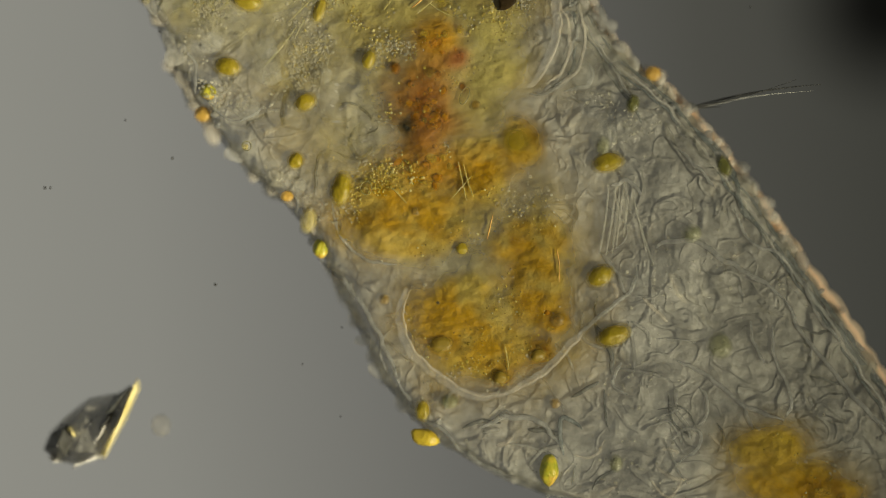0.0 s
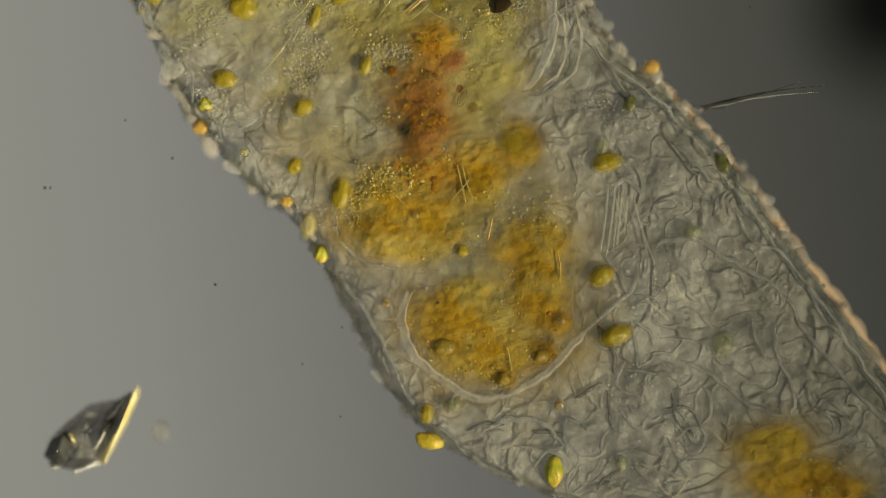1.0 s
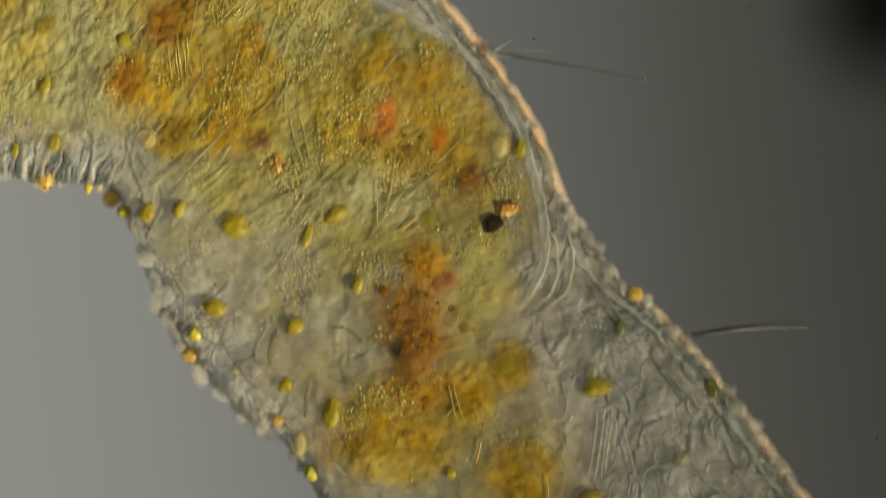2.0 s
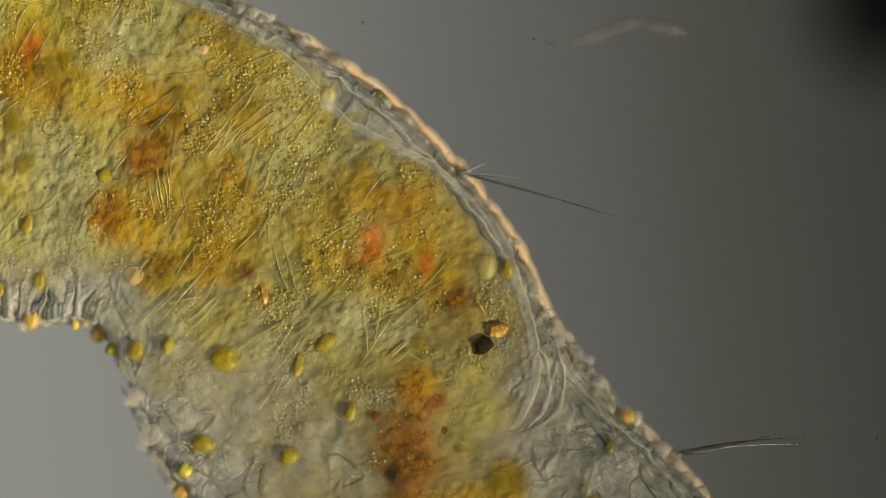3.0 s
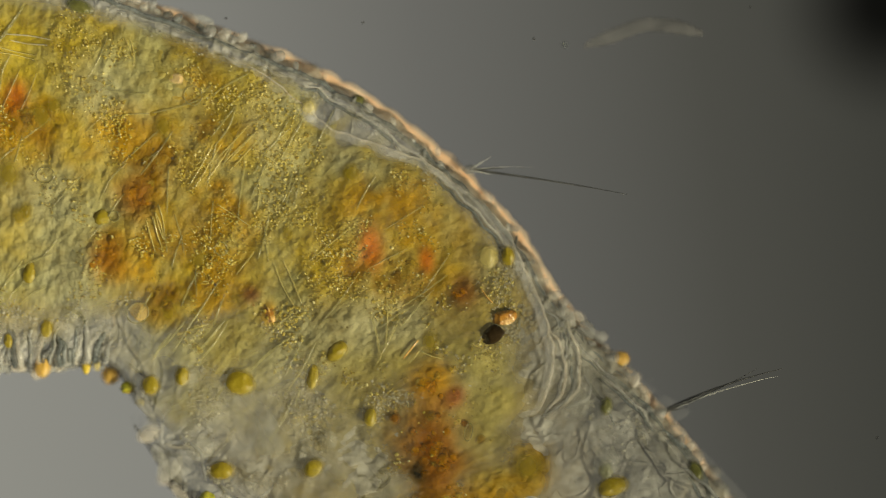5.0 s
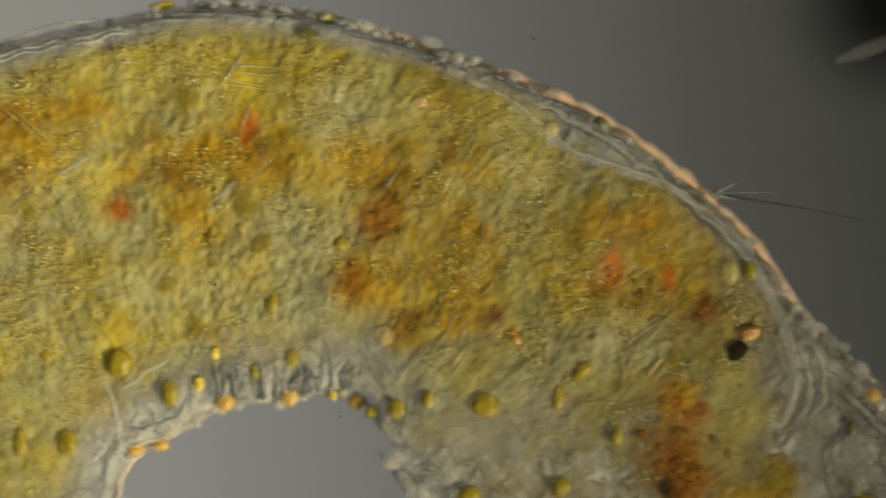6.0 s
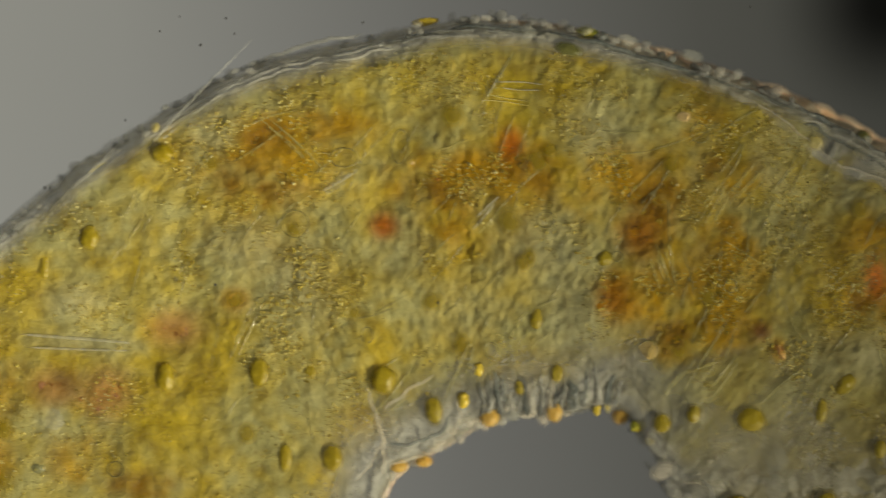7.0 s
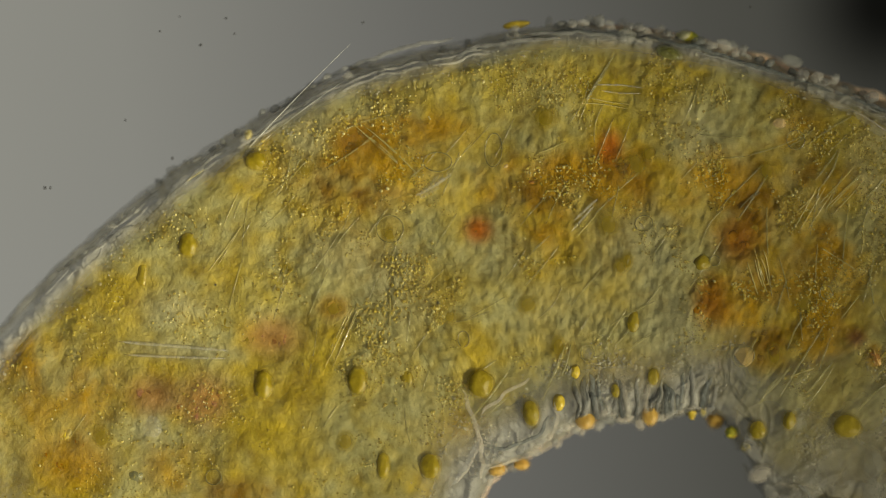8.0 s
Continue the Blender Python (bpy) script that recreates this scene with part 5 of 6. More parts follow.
# ---- dust on the lens window, which stands still ----
WINDOW = 0.135
glass = bpy.data.materials.new("window_glass")
glass.use_nodes = True
glass.node_tree.nodes.clear()
glass_out = glass.node_tree.nodes.new("ShaderNodeOutputMaterial")
glass_clear = glass.node_tree.nodes.new("ShaderNodeBsdfTransparent")
glass.node_tree.links.new(glass_clear.outputs[0], glass_out.inputs[0])
bm = bmesh.new()
bmesh.ops.create_grid(bm, x_segments=1, y_segments=1, size=2.0)
window = tagged(part("lens_window", bm, glass, None, "clear glass window in front of the lens", smooth=False), category="window", kind="structure")
window.location.z = WINDOW
for i, (px, py, r) in enumerate(((80, 333, 2.2), (89, 333, 1.8), (305, 280, 2.2), (381, 504, 2.4), (222, 213, 1.5), (603, 737, 1.6), (535, 645, 1.4), (775, 536, 2.4), (642, 40, 1.8),
                                 (945, 69, 1.8), (283, 56, 1.6), (355, 80, 2.2), (400, 33, 1.6), (415, 60, 1.5), (318, 30, 1.5), (1328, 12, 1.5), (1552, 775, 1.8), (605, 580, 1.5))):
    grow = (EYE - WINDOW) / (EYE - 0.10)
    ob = tagged(part("dust_speck", ball("dust_speck", r / 850, r / 850, r / 1700, None, 8, 0.2, i * 3.1), M_DUST, None, "tiny black dust speck on the lens window"), category="dust", group="dust on the lens window")
    ob.location = ((px - 784) / 1000 * grow, (441 - py) / 1000 * grow, WINDOW + r / 2400)

# ---- motion ----
def motions():
    walk(worm, [(t, pose(x, y, 0, 0, 0, r)) for t, x, y, r in (
        (0.0, -0.4250, 0.6124, -5.87),
        (0.2, -0.4308, 0.6101, -5.32),
        (0.5, -0.4379, 0.6052, -4.50),
        (0.8, -0.4383, 0.6040, -4.55),
        (1.0, -0.4371, 0.5955, -4.58),
        (1.1, -0.4379, 0.5893, -4.68),
        (1.2, -0.4369, 0.5739, -4.79),
        (1.3, -0.4356, 0.5623, -4.90),
        (1.4, -0.4361, 0.5304, -5.00),
        (1.5, -0.4372, 0.4955, -5.11),
        (1.6, -0.4387, 0.4626, -5.14),
        (1.8, -0.4426, 0.3442, -5.20),
        (2.0, -0.4486, 0.2086, -5.25),
        (2.1, -0.4518, 0.1565, -5.06),
        (2.2, -0.4554, 0.0887, -4.86),
        (2.4, -0.4727, -0.0020, -4.07),
        (2.7, -0.4784, -0.0314, -2.88),
        (3.3, -0.4788, -0.0338, -0.90),
        (3.5, -0.4868, -0.0409, 0.35),
        (3.7, -0.4925, -0.0488, 1.23),
        (4.0, -0.5010, -0.0619, 2.54),
        (4.2, -0.5049, -0.0724, 3.25),
        (4.8, -0.4957, -0.0755, 4.71),
        (5.3, -0.4124, -0.1037, 5.90),
        (5.4, -0.3936, -0.1055, 6.12),
        (5.5, -0.3566, -0.1097, 6.33),
        (5.7, -0.2536, -0.1168, 6.67),
        (5.8, -0.1864, -0.1217, 6.84),
        (6.0, -0.0406, -0.1305, 7.18),
        (6.2, 0.0903, -0.1387, 7.32),
        (6.5, 0.2384, -0.1467, 7.53),
        (6.7, 0.3141, -0.1503, 7.52),
        (7.0, 0.4277, -0.1561, 7.52),
        (7.2, 0.5417, -0.1620, 7.50),
        (7.4, 0.5874, -0.1620, 7.48),
        (7.5, 0.5977, -0.1634, 7.47),
        (7.6, 0.5983, -0.1631, 7.47),
        (7.8, 0.6008, -0.1642, 7.46),
        (8.0, 0.6004, -0.1649, 7.45),
    )])
    walk(sections[0], [(t, pose(x, y, 0, 0, 0, r)) for t, x, y, r in (
        (0.0, 0.9290, -0.8499, -0.07),
        (0.5, 0.9312, -0.8499, 0.50),
        (1.0, 0.9276, -0.8512, -0.49),
        (1.5, 0.9278, -0.8526, -0.66),
        (2.0, 0.9221, -0.8567, -0.76),
        (2.2, 0.9178, -0.8569, -1.29),
        (3.3, 0.9178, -0.8569, -1.29),
        (3.5, 0.9178, -0.8569, -1.29),
        (4.0, 0.9178, -0.8569, -1.29),
        (4.2, 0.9178, -0.8569, -1.29),
        (5.3, 0.9178, -0.8569, -1.29),
        (5.5, 0.9178, -0.8569, -1.29),
        (6.0, 0.9178, -0.8569, -1.29),
        (6.5, 0.9178, -0.8569, -1.29),
        (7.0, 0.9178, -0.8569, -1.29),
        (7.5, 0.9178, -0.8569, -1.29),
        (8.0, 0.9178, -0.8569, -1.29),
    )])
    walk(sections[1], [(t, pose(x, y, 0, 0, 0, r)) for t, x, y, r in (
        (0.0, 0.6902, -0.5905, -0.03),
        (0.5, 0.6892, -0.5908, 0.08),
        (1.0, 0.6895, -0.5893, -0.20),
        (1.5, 0.6905, -0.5901, -0.15),
        (2.0, 0.6871, -0.5922, -0.65),
        (2.2, 0.6841, -0.5925, -0.97),
        (3.3, 0.6790, -0.6080, -2.0),
        (3.5, 0.6770, -0.6120, -2.5),
        (4.0, 0.6600, -0.6080, -4.0),
        (4.2, 0.6560, -0.6000, -4.5),
        (5.3, 0.6450, -0.6100, -6.0),
        (5.5, 0.6430, -0.6150, -6.5),
        (6.0, 0.6430, -0.6150, -6.5),
        (6.5, 0.6430, -0.6150, -6.5),
        (7.0, 0.6430, -0.6150, -6.5),
        (7.5, 0.6430, -0.6150, -6.5),
        (8.0, 0.6430, -0.6150, -6.5),
    )])
    walk(sections[2], [(t, pose(x, y, 0, 0, 0, r)) for t, x, y, r in (
        (0.0, 0.4599, -0.3819, 0.15),
        (0.5, 0.4604, -0.3810, -0.12),
        (1.0, 0.4597, -0.3796, -0.20),
        (1.5, 0.4600, -0.3788, 0.21),
        (2.0, 0.4607, -0.3772, 0.25),
        (2.2, 0.4604, -0.3766, 0.05),
        (3.3, 0.4613, -0.3791, 0.09),
        (3.5, 0.4604, -0.3809, -0.35),
        (4.0, 0.4615, -0.3779, 0.20),
        (4.2, 0.4654, -0.3747, 0.90),
        (5.3, 0.4539, -0.3743, -0.37),
        (5.5, 0.4552, -0.3730, -0.31),
        (6.0, 0.4552, -0.3730, -0.31),
        (6.5, 0.4552, -0.3730, -0.31),
        (7.0, 0.4552, -0.3730, -0.31),
        (7.5, 0.4552, -0.3730, -0.31),
        (8.0, 0.4552, -0.3730, -0.31),
    )])
    walk(sections[3], [(t, pose(x, y, 0, 0, 0, r)) for t, x, y, r in (
        (0.0, 0.3461, -0.1177, 0.83),
        (0.5, 0.3461, -0.1177, 0.83),
        (1.0, 0.3461, -0.1177, 0.83),
        (1.5, 0.3461, -0.1177, 0.83),
        (2.0, 0.3458, -0.1154, 1.29),
        (2.2, 0.3465, -0.1151, 1.22),
        (3.3, 0.3513, -0.1189, 0.01),
        (3.5, 0.3520, -0.1202, -0.35),
        (4.0, 0.3507, -0.1193, 0.14),
        (4.2, 0.3506, -0.1170, 0.92),
        (5.3, 0.3480, -0.1146, 0.29),
        (5.5, 0.3487, -0.1153, 0.32),
        (6.0, 0.3485, -0.1156, -0.05),
        (6.5, 0.3469, -0.1149, -0.40),
        (7.0, 0.3469, -0.1149, -0.40),
        (7.5, 0.3469, -0.1149, -0.40),
        (8.0, 0.3469, -0.1149, -0.40),
    )])
    walk(sections[4], [(t, pose(x, y, 0, 0, 0, r)) for t, x, y, r in (
        (0.0, 0.1225, 0.0804, 1.38),
        (0.5, 0.1225, 0.0804, 1.38),
        (1.0, 0.1225, 0.0804, 1.38),
        (1.5, 0.1225, 0.0804, 1.38),
        (2.0, 0.1225, 0.0804, 1.38),
        (2.2, 0.1219, 0.0802, 1.50),
        (3.3, 0.1308, 0.0810, 0.10),
        (3.5, 0.1333, 0.0811, -0.35),
        (4.0, 0.1322, 0.0789, -0.48),
        (4.2, 0.1290, 0.0784, 0.02),
        (5.3, 0.1252, 0.0793, 1.07),
        (5.5, 0.1307, 0.0781, -0.25),
        (6.0, 0.1314, 0.0789, -0.40),
        (6.5, 0.1307, 0.0796, -0.51),
        (7.0, 0.1327, 0.0787, -0.41),
        (7.5, 0.1308, 0.0766, -0.50),
        (8.0, 0.1289, 0.0768, -0.36),
    )])
    walk(sections[5], [(t, pose(x, y, 0, 0, 0, r)) for t, x, y, r in (
        (0.0, -0.1805, 0.1608, 1.50),
        (0.5, -0.1805, 0.1608, 1.50),
        (1.0, -0.1805, 0.1608, 1.50),
        (1.5, -0.1805, 0.1608, 1.50),
        (2.0, -0.1805, 0.1608, 1.50),
        (2.2, -0.1805, 0.1608, 1.50),
        (3.3, -0.1714, 0.1725, 0.11),
        (3.5, -0.1662, 0.1729, -0.35),
        (4.0, -0.1654, 0.1709, -1.09),
        (4.2, -0.1675, 0.1696, -1.29),
        (5.3, -0.1698, 0.1652, -1.26),
        (5.5, -0.1697, 0.1669, -0.64),
        (6.0, -0.1701, 0.1678, -0.20),
        (6.5, -0.1703, 0.1676, -0.29),
        (7.0, -0.1711, 0.1681, 0.15),
        (7.5, -0.1697, 0.1689, 0.42),
        (8.0, -0.1707, 0.1699, -0.49),
    )])
    walk(sections[6], [(t, pose(x, y, 0, 0, 0, r)) for t, x, y, r in (
        (0.0, -0.5888, 0.1826, -0.71),
        (0.5, -0.5888, 0.1826, -0.71),
        (1.0, -0.5888, 0.1826, -0.71),
        (1.5, -0.5888, 0.1826, -0.71),
        (2.0, -0.5888, 0.1826, -0.71),
        (2.2, -0.5888, 0.1826, -0.71),
        (3.3, -0.5888, 0.1826, -0.71),
        (3.5, -0.5888, 0.1826, -0.71),
        (4.0, -0.5888, 0.1826, -0.71),
        (4.2, -0.5888, 0.1826, -0.71),
        (5.3, -0.5888, 0.1826, -0.71),
        (5.5, -0.5888, 0.1826, -0.71),
        (6.0, -0.5887, 0.1794, -0.16),
        (6.5, -0.5879, 0.1790, -0.44),
        (7.0, -0.5887, 0.1794, -0.46),
        (7.5, -0.5898, 0.1805, 0.14),
        (8.0, -0.5925, 0.1803, 0.50),
    )])
    walk(sections[7], [(t, pose(x, y, 0, 0, 0, r)) for t, x, y, r in (
        (0.0, -1.0003, 0.0109, -0.13),
        (0.5, -1.0003, 0.0109, -0.13),
        (1.0, -1.0003, 0.0109, -0.13),
        (1.5, -1.0003, 0.0109, -0.13),
        (2.0, -1.0003, 0.0109, -0.13),
        (2.2, -1.0003, 0.0109, -0.13),
        (3.3, -1.0003, 0.0109, -0.13),
        (3.5, -1.0003, 0.0109, -0.13),
        (4.0, -1.0003, 0.0109, -0.13),
        (4.2, -1.0003, 0.0109, -0.13),
        (5.3, -1.0003, 0.0109, -0.13),
        (5.5, -1.0003, 0.0109, -0.13),
        (6.0, -1.0003, 0.0109, -0.13),
        (6.5, -1.0003, 0.0109, -0.13),
        (7.0, -1.0003, 0.0130, 0.01),
        (7.5, -0.9991, 0.0129, -0.48),
        (8.0, -0.9998, 0.0067, -0.04),
    )])
    walk(tissue[2], [(t, pose(x, y, -0.011, 0, 0, r)) for t, x, y, r in (
        (0.0, 0.1000, -0.3200, 0.0),
        (0.5, 0.1000, -0.3220, 0.0),
        (1.0, 0.1000, -0.3260, 0.0),
        (1.5, 0.1000, -0.3350, 0.0),
        (2.0, 0.0990, -0.3450, 0.0),
        (2.2, 0.0970, -0.3460, 0.0),
        (3.3, 0.0890, -0.3480, 0.0),
        (3.5, 0.0880, -0.3480, 0.0),
        (4.0, 0.0820, -0.3490, 0.0),
        (4.2, 0.0800, -0.3500, 0.0),
        (5.3, 0.0760, -0.3510, 0.0),
        (5.5, 0.0750, -0.3520, 0.0),
        (6.0, 0.0760, -0.3510, 0.0),
        (7.0, 0.0820, -0.3440, 0.0),
        (8.0, 0.0850, -0.3400, 0.0),
    )])
    walk(tissue[3], [(t, pose(x, y, -0.005, 0, 0, r)) for t, x, y, r in (
        (0.0, 0.8630, -0.2980, 0.0),
        (1.0, 0.8620, -0.2980, 0.0),
        (2.0, 0.8600, -0.3000, 0.0),
        (2.2, 0.8590, -0.3020, -0.5),
        (3.3, 0.8500, -0.3220, -4.0),
        (3.5, 0.8480, -0.3250, -5.0),
        (4.0, 0.8180, -0.3030, -9.0),
        (4.2, 0.8060, -0.2920, -10.0),
        (5.3, 0.8020, -0.3100, -13.5),
        (5.5, 0.8030, -0.3220, -14.0),
        (6.0, 0.7950, -0.3250, -18.0),
        (7.0, 0.7600, -0.3250, -18.0),
        (8.0, 0.7600, -0.3250, -18.0),
    )])
    walk(bundle_head, [(t, pose(x, y, 0.055, 0, 0, r)) for t, x, y, r in (
        (0.0, 0.8994, -0.2708, 5.9),
        (0.5, 0.8970, -0.2596, 8.5),
        (1.0, 0.9139, -0.2745, 4.6),
        (1.5, 0.9156, -0.2781, 2.1),
        (2.0, 0.9102, -0.2814, 1.3),
        (2.2, 0.9089, -0.2858, 0.9),
        (3.3, 0.9029, -0.3170, -3.1),
        (3.5, 0.9008, -0.3296, -6.3),
        (4.0, 0.8453, -0.2828, -16.5),
        (4.2, 0.8281, -0.2500, -19.3),
        (5.3, 0.8415, -0.3053, 10.1),
        (5.5, 0.8474, -0.3207, 5.7),
        (6.0, 0.8412, -0.3363, 2.8),
        (7.0, 0.7610, -0.3354, 2.5),
        (8.0, 0.7684, -0.3365, 2.6),
    )])
    walk(bundle_side, [(t, pose(x, y, 0.055, 0, 0, r)) for t, x, y, r in (
        (0.0, 0.6918, 0.3210, 5.9),
        (1.5, 0.6785, 0.3071, 5.1),
        (2.0, 0.5176, 0.1876, 5.3),
        (2.2, 0.5076, 0.1839, 4.9),
        (3.3, 0.5040, 0.1848, -5.1),
        (3.5, 0.5019, 0.1909, -4.3),
        (4.0, 0.5100, 0.1915, -0.5),
        (4.2, 0.5127, 0.1936, 0.7),
        (5.3, 0.5417, 0.1700, -5.9),
        (5.5, 0.5421, 0.1649, -6.3),
        (6.0, 0.5489, 0.1601, -7.2),
        (6.5, 0.5586, 0.1538, -7.5),
        (7.0, 0.5535, 0.1560, -7.5),
        (8.0, 0.5504, 0.1559, -7.4),
    )])
    walk(rim_drop, [(t, pose(x, y, 0.055, 0, 0, r)) for t, x, y, r in (
        (0.0, 0.8256, -0.2181, 5.9),
        (0.5, 0.8258, -0.1960, 4.5),
        (1.0, 0.8282, -0.2071, 4.6),
        (1.5, 0.8217, -0.2162, 5.1),
        (2.0, 0.8148, -0.2159, 5.3),
        (2.2, 0.8157, -0.2164, 4.9),
        (3.3, 0.8158, -0.2443, 0.9),
        (3.5, 0.8113, -0.2470, -0.3),
        (4.0, 0.7842, -0.1920, -2.5),
        (4.2, 0.7726, -0.1687, -3.3),
        (5.3, 0.7798, -0.2014, -5.9),
        (5.5, 0.7851, -0.2202, -6.3),
        (6.0, 0.7840, -0.2303, -7.2),
        (7.0, 0.6960, -0.2158, -7.5),
        (8.0, 0.6934, -0.2158, -7.4),
    )])
    walk(flake, [(t, pose(x, y, 0.0, 0, 0, r)) for t, x, y, r in (
        (0.0, -0.6320, -0.3210, 0.0),
        (0.2, -0.6312, -0.3210, 0.0),
        (0.5, -0.6300, -0.3210, 0.0),
        (0.8, -0.6310, -0.3230, 0.0),
        (1.0, -0.6320, -0.3320, 0.0),
        (1.1, -0.6330, -0.3380, 0.0),
        (1.2, -0.6330, -0.3530, 0.0),
        (1.3, -0.6340, -0.3660, 0.0),
        (1.4, -0.6350, -0.4000, 0.0),
        (1.5, -0.6361, -0.4349, 0.0),
        (1.6, -0.6377, -0.4678, 0.0),
        (1.8, -0.6415, -0.5862, 0.0),
        (2.0, -0.6475, -0.7218, 0.0),
        (2.1, -0.6507, -0.7739, 0.0),
        (2.2, -0.6543, -0.8417, 0.0),
        (2.4, -0.6716, -0.9324, 0.0),
        (2.7, -0.6773, -0.9618, 0.0),
        (3.3, -0.6777, -0.9642, 0.0),
        (3.5, -0.6857, -0.9713, 0.0),
        (3.7, -0.6915, -0.9792, 0.0),
        (4.0, -0.6999, -0.9923, 0.0),
        (4.2, -0.7038, -1.0028, 0.0),
        (4.8, -0.6946, -1.0059, 0.0),
        (5.3, -0.6113, -1.0341, 0.0),
        (5.4, -0.5925, -1.0359, 0.0),
        (5.5, -0.5555, -1.0401, 0.0),
        (5.7, -0.4525, -1.0471, 0.0),
        (5.8, -0.3853, -1.0521, 0.0),
        (6.0, -0.2395, -1.0609, 0.0),
        (6.2, -0.1086, -1.0691, 0.0),
        (6.5, 0.0395, -1.0771, 0.0),
        (6.7, 0.1152, -1.0807, 0.0),
        (7.0, 0.2288, -1.0865, 0.0),
        (7.2, 0.3428, -1.0924, 0.0),
        (7.4, 0.3884, -1.0924, 0.0),
        (7.5, 0.3988, -1.0938, 0.0),
        (7.6, 0.3994, -1.0935, 0.0),
        (7.8, 0.4019, -1.0946, 0.0),
        (8.0, 0.4015, -1.0953, 0.0),
    )])
    walk(speck_ball, [(t, pose(x, y, 0.012, 0, 0, r)) for t, x, y, r in (
        (0.0, -0.5040, -0.3150, 0.0),
        (0.2, -0.5032, -0.3150, 0.0),
        (0.5, -0.5020, -0.3150, 0.0),
        (0.8, -0.5030, -0.3170, 0.0),
        (1.0, -0.5040, -0.3260, 0.0),
        (1.1, -0.5050, -0.3320, 0.0),
        (1.2, -0.5050, -0.3470, 0.0),
        (1.3, -0.5060, -0.3600, 0.0),
        (1.4, -0.5070, -0.3940, 0.0),
        (1.5, -0.5081, -0.4289, 0.0),
        (1.6, -0.5097, -0.4618, 0.0),
        (1.8, -0.5135, -0.5802, 0.0),
        (2.0, -0.5195, -0.7158, 0.0),
        (2.1, -0.5227, -0.7679, 0.0),
        (2.2, -0.5263, -0.8357, 0.0),
        (2.4, -0.5436, -0.9264, 0.0),
        (2.7, -0.5493, -0.9558, 0.0),
        (3.3, -0.5497, -0.9582, 0.0),
        (3.5, -0.5577, -0.9653, 0.0),
        (3.7, -0.5635, -0.9732, 0.0),
        (4.0, -0.5719, -0.9863, 0.0),
        (4.2, -0.5758, -0.9968, 0.0),
        (4.8, -0.5666, -0.9999, 0.0),
        (5.3, -0.4833, -1.0281, 0.0),
        (5.4, -0.4645, -1.0299, 0.0),
        (5.5, -0.4275, -1.0341, 0.0),
        (5.7, -0.3245, -1.0411, 0.0),
        (5.8, -0.2573, -1.0461, 0.0),
        (6.0, -0.1115, -1.0549, 0.0),
        (6.2, 0.0194, -1.0631, 0.0),
        (6.5, 0.1675, -1.0711, 0.0),
        (6.7, 0.2432, -1.0747, 0.0),
        (7.0, 0.3568, -1.0805, 0.0),
        (7.2, 0.4708, -1.0864, 0.0),
        (7.4, 0.5164, -1.0864, 0.0),
        (7.5, 0.5268, -1.0878, 0.0),
        (7.6, 0.5274, -1.0875, 0.0),
        (7.8, 0.5299, -1.0886, 0.0),
        (8.0, 0.5295, -1.0893, 0.0),
    )])
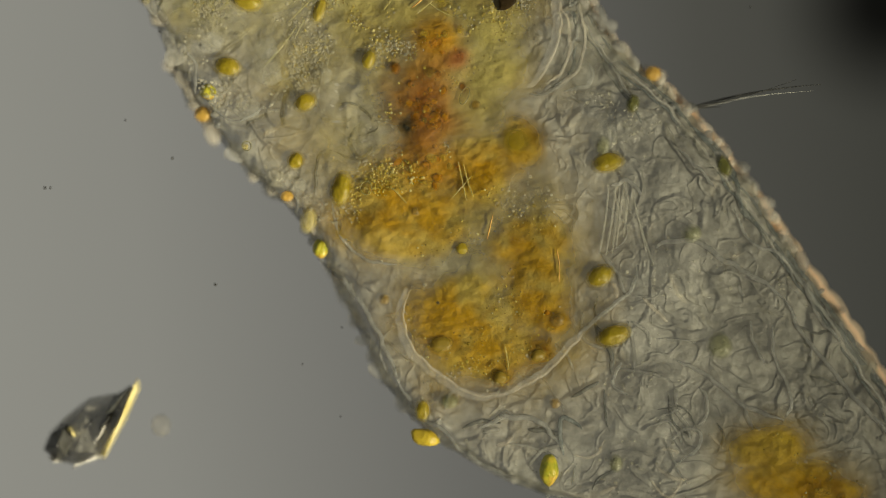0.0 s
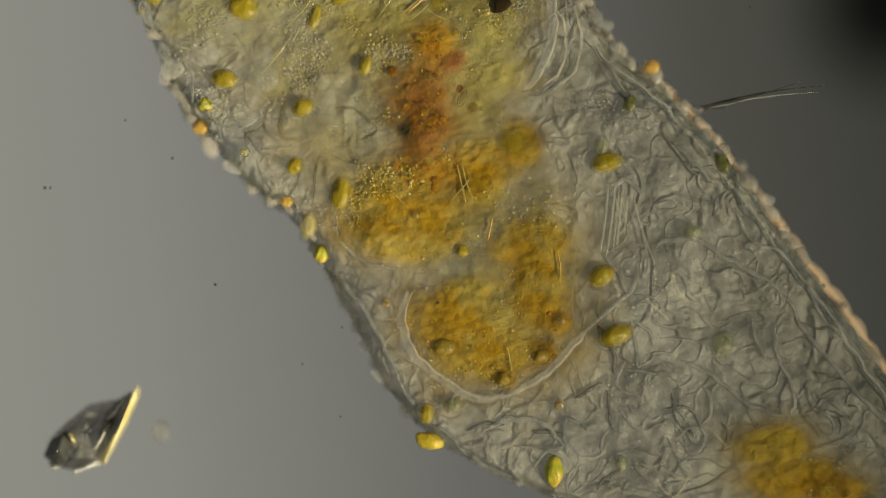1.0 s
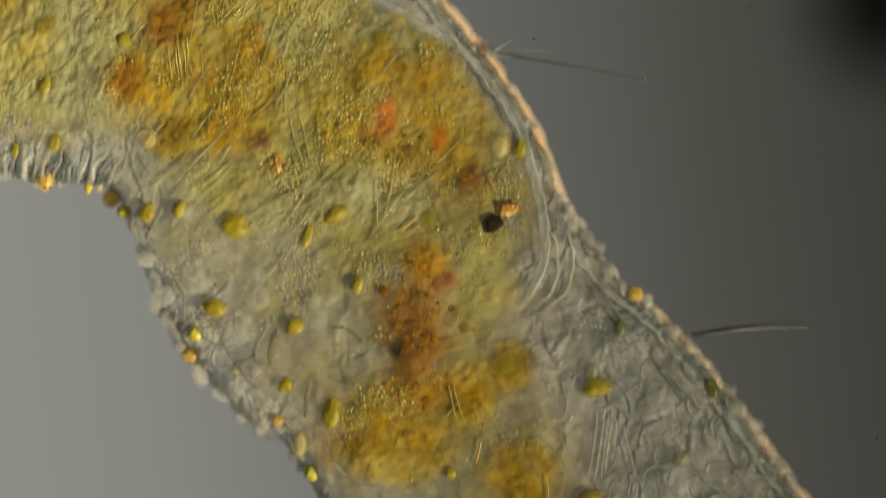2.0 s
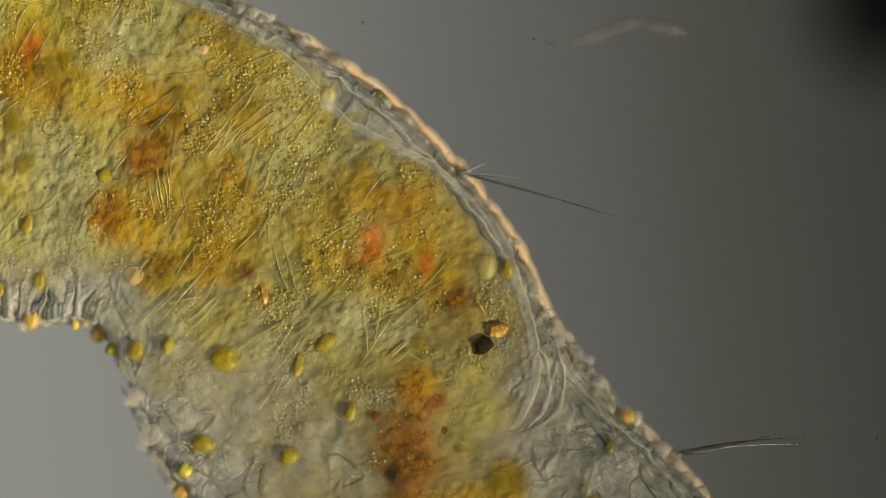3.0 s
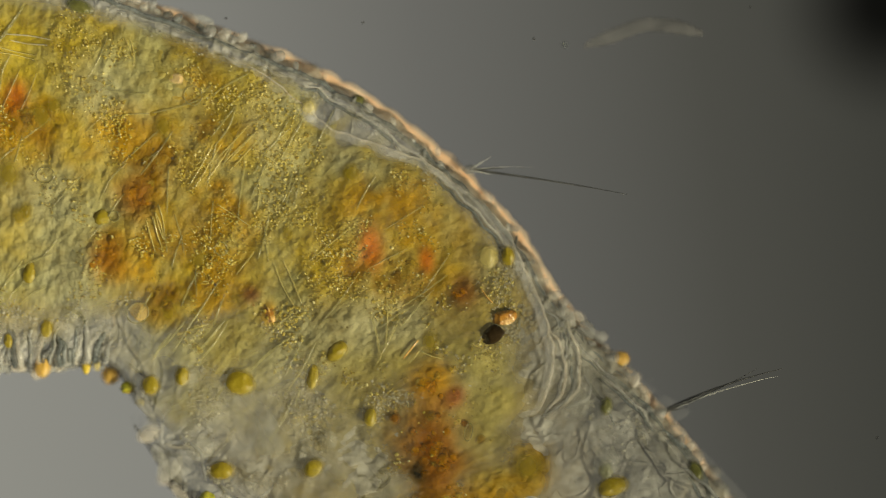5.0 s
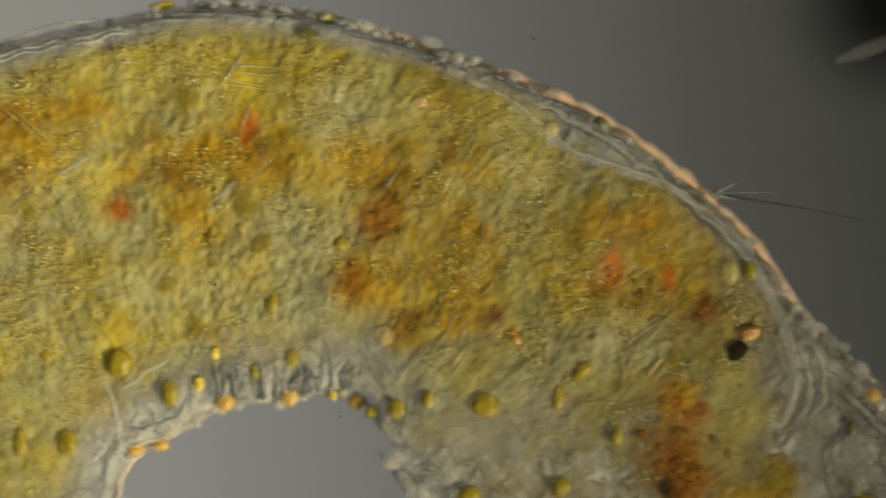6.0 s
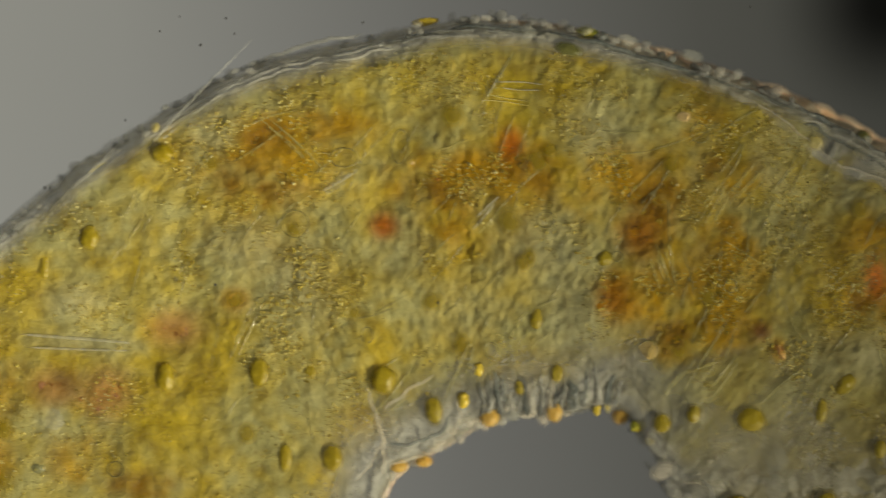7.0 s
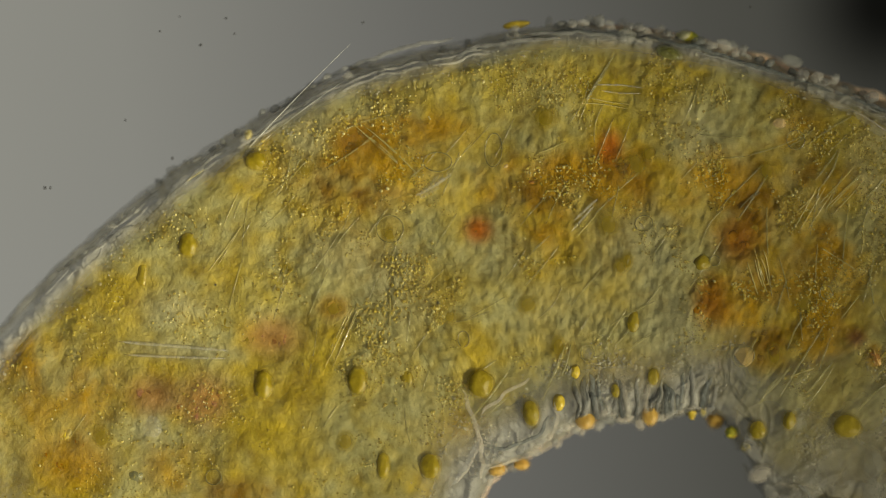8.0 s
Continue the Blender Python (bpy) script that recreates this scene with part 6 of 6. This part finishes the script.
    walk(fibre, [(t, pose(x, y, 0.0, 0, 0, r)) for t, x, y, r in (
        (0.0, 0.3818, 1.0303, 0.0),
        (0.2, 0.3761, 1.0279, 0.0),
        (0.5, 0.3689, 1.0230, 0.0),
        (0.8, 0.3685, 1.0219, 0.0),
        (1.0, 0.3698, 1.0134, 0.0),
        (1.1, 0.3690, 1.0072, 0.0),
        (1.2, 0.3699, 0.9918, 0.0),
        (1.3, 0.3713, 0.9802, 0.0),
        (1.4, 0.3707, 0.9482, 0.0),
        (1.5, 0.3697, 0.9134, 0.0),
        (1.6, 0.3681, 0.8804, 0.0),
        (1.8, 0.3642, 0.7620, 0.0),
        (2.0, 0.3583, 0.6264, 0.0),
        (2.1, 0.3551, 0.5744, 0.0),
        (2.2, 0.3514, 0.5066, 0.0),
        (2.4, 0.3341, 0.4159, 0.0),
        (2.7, 0.3285, 0.3865, 0.0),
        (3.3, 0.3280, 0.3840, 0.0),
        (3.5, 0.3280, 0.3840, 0.0),
        (3.7, 0.3280, 0.3840, 0.0),
        (4.0, 0.3280, 0.3840, 0.0),
        (4.2, 0.3280, 0.3840, 0.0),
        (4.8, 0.3340, 0.3840, 0.0),
        (5.3, 0.4320, 0.3830, 0.0),
        (5.4, 0.4590, 0.3820, 0.0),
        (5.5, 0.4860, 0.3810, 0.0),
        (5.7, 0.6140, 0.3714, 0.0),
        (5.8, 0.6780, 0.3666, 0.0),
        (6.0, 0.8060, 0.3570, 0.0),
        (6.2, 0.9369, 0.3488, 0.0),
        (6.5, 1.0850, 0.3408, 0.0),
        (6.7, 1.1607, 0.3372, 0.0),
        (7.0, 1.2743, 0.3314, 0.0),
        (7.2, 1.3883, 0.3254, 0.0),
        (7.4, 1.4340, 0.3255, 0.0),
        (7.5, 1.4444, 0.3240, 0.0),
        (7.6, 1.4449, 0.3244, 0.0),
        (7.8, 1.4474, 0.3232, 0.0),
        (8.0, 1.4471, 0.3226, 0.0),
    )])
    walk(grain_speck, [(t, pose(x, y, 0.003, 0, 0, r)) for t, x, y, r in (
        (0.0, 0.2468, 1.0123, 0.0),
        (0.2, 0.2411, 1.0099, 0.0),
        (0.5, 0.2339, 1.0050, 0.0),
        (0.8, 0.2335, 1.0039, 0.0),
        (1.0, 0.2348, 0.9954, 0.0),
        (1.1, 0.2340, 0.9892, 0.0),
        (1.2, 0.2349, 0.9738, 0.0),
        (1.3, 0.2363, 0.9622, 0.0),
        (1.4, 0.2357, 0.9302, 0.0),
        (1.5, 0.2347, 0.8954, 0.0),
        (1.6, 0.2331, 0.8624, 0.0),
        (1.8, 0.2292, 0.7440, 0.0),
        (2.0, 0.2233, 0.6084, 0.0),
        (2.1, 0.2201, 0.5564, 0.0),
        (2.2, 0.2164, 0.4886, 0.0),
        (2.4, 0.1991, 0.3979, 0.0),
        (2.7, 0.1935, 0.3685, 0.0),
        (3.3, 0.1930, 0.3660, 0.0),
        (3.5, 0.1930, 0.3660, 0.0),
        (3.7, 0.1916, 0.3660, 0.0),
        (4.0, 0.1894, 0.3660, 0.0),
        (4.2, 0.1880, 0.3660, 0.0),
        (4.8, 0.1940, 0.3660, 0.0),
        (5.3, 0.2920, 0.3650, 0.0),
        (5.4, 0.3190, 0.3640, 0.0),
        (5.5, 0.3460, 0.3630, 0.0),
        (5.7, 0.4740, 0.3534, 0.0),
        (5.8, 0.5380, 0.3486, 0.0),
        (6.0, 0.6660, 0.3390, 0.0),
        (6.2, 0.7969, 0.3308, 0.0),
        (6.5, 0.9450, 0.3228, 0.0),
        (6.7, 1.0207, 0.3192, 0.0),
        (7.0, 1.1343, 0.3134, 0.0),
        (7.2, 1.2483, 0.3074, 0.0),
        (7.4, 1.2940, 0.3075, 0.0),
        (7.5, 1.3044, 0.3060, 0.0),
        (7.6, 1.3049, 0.3064, 0.0),
        (7.8, 1.3074, 0.3052, 0.0),
        (8.0, 1.3071, 0.3046, 0.0),
    )])


motions()
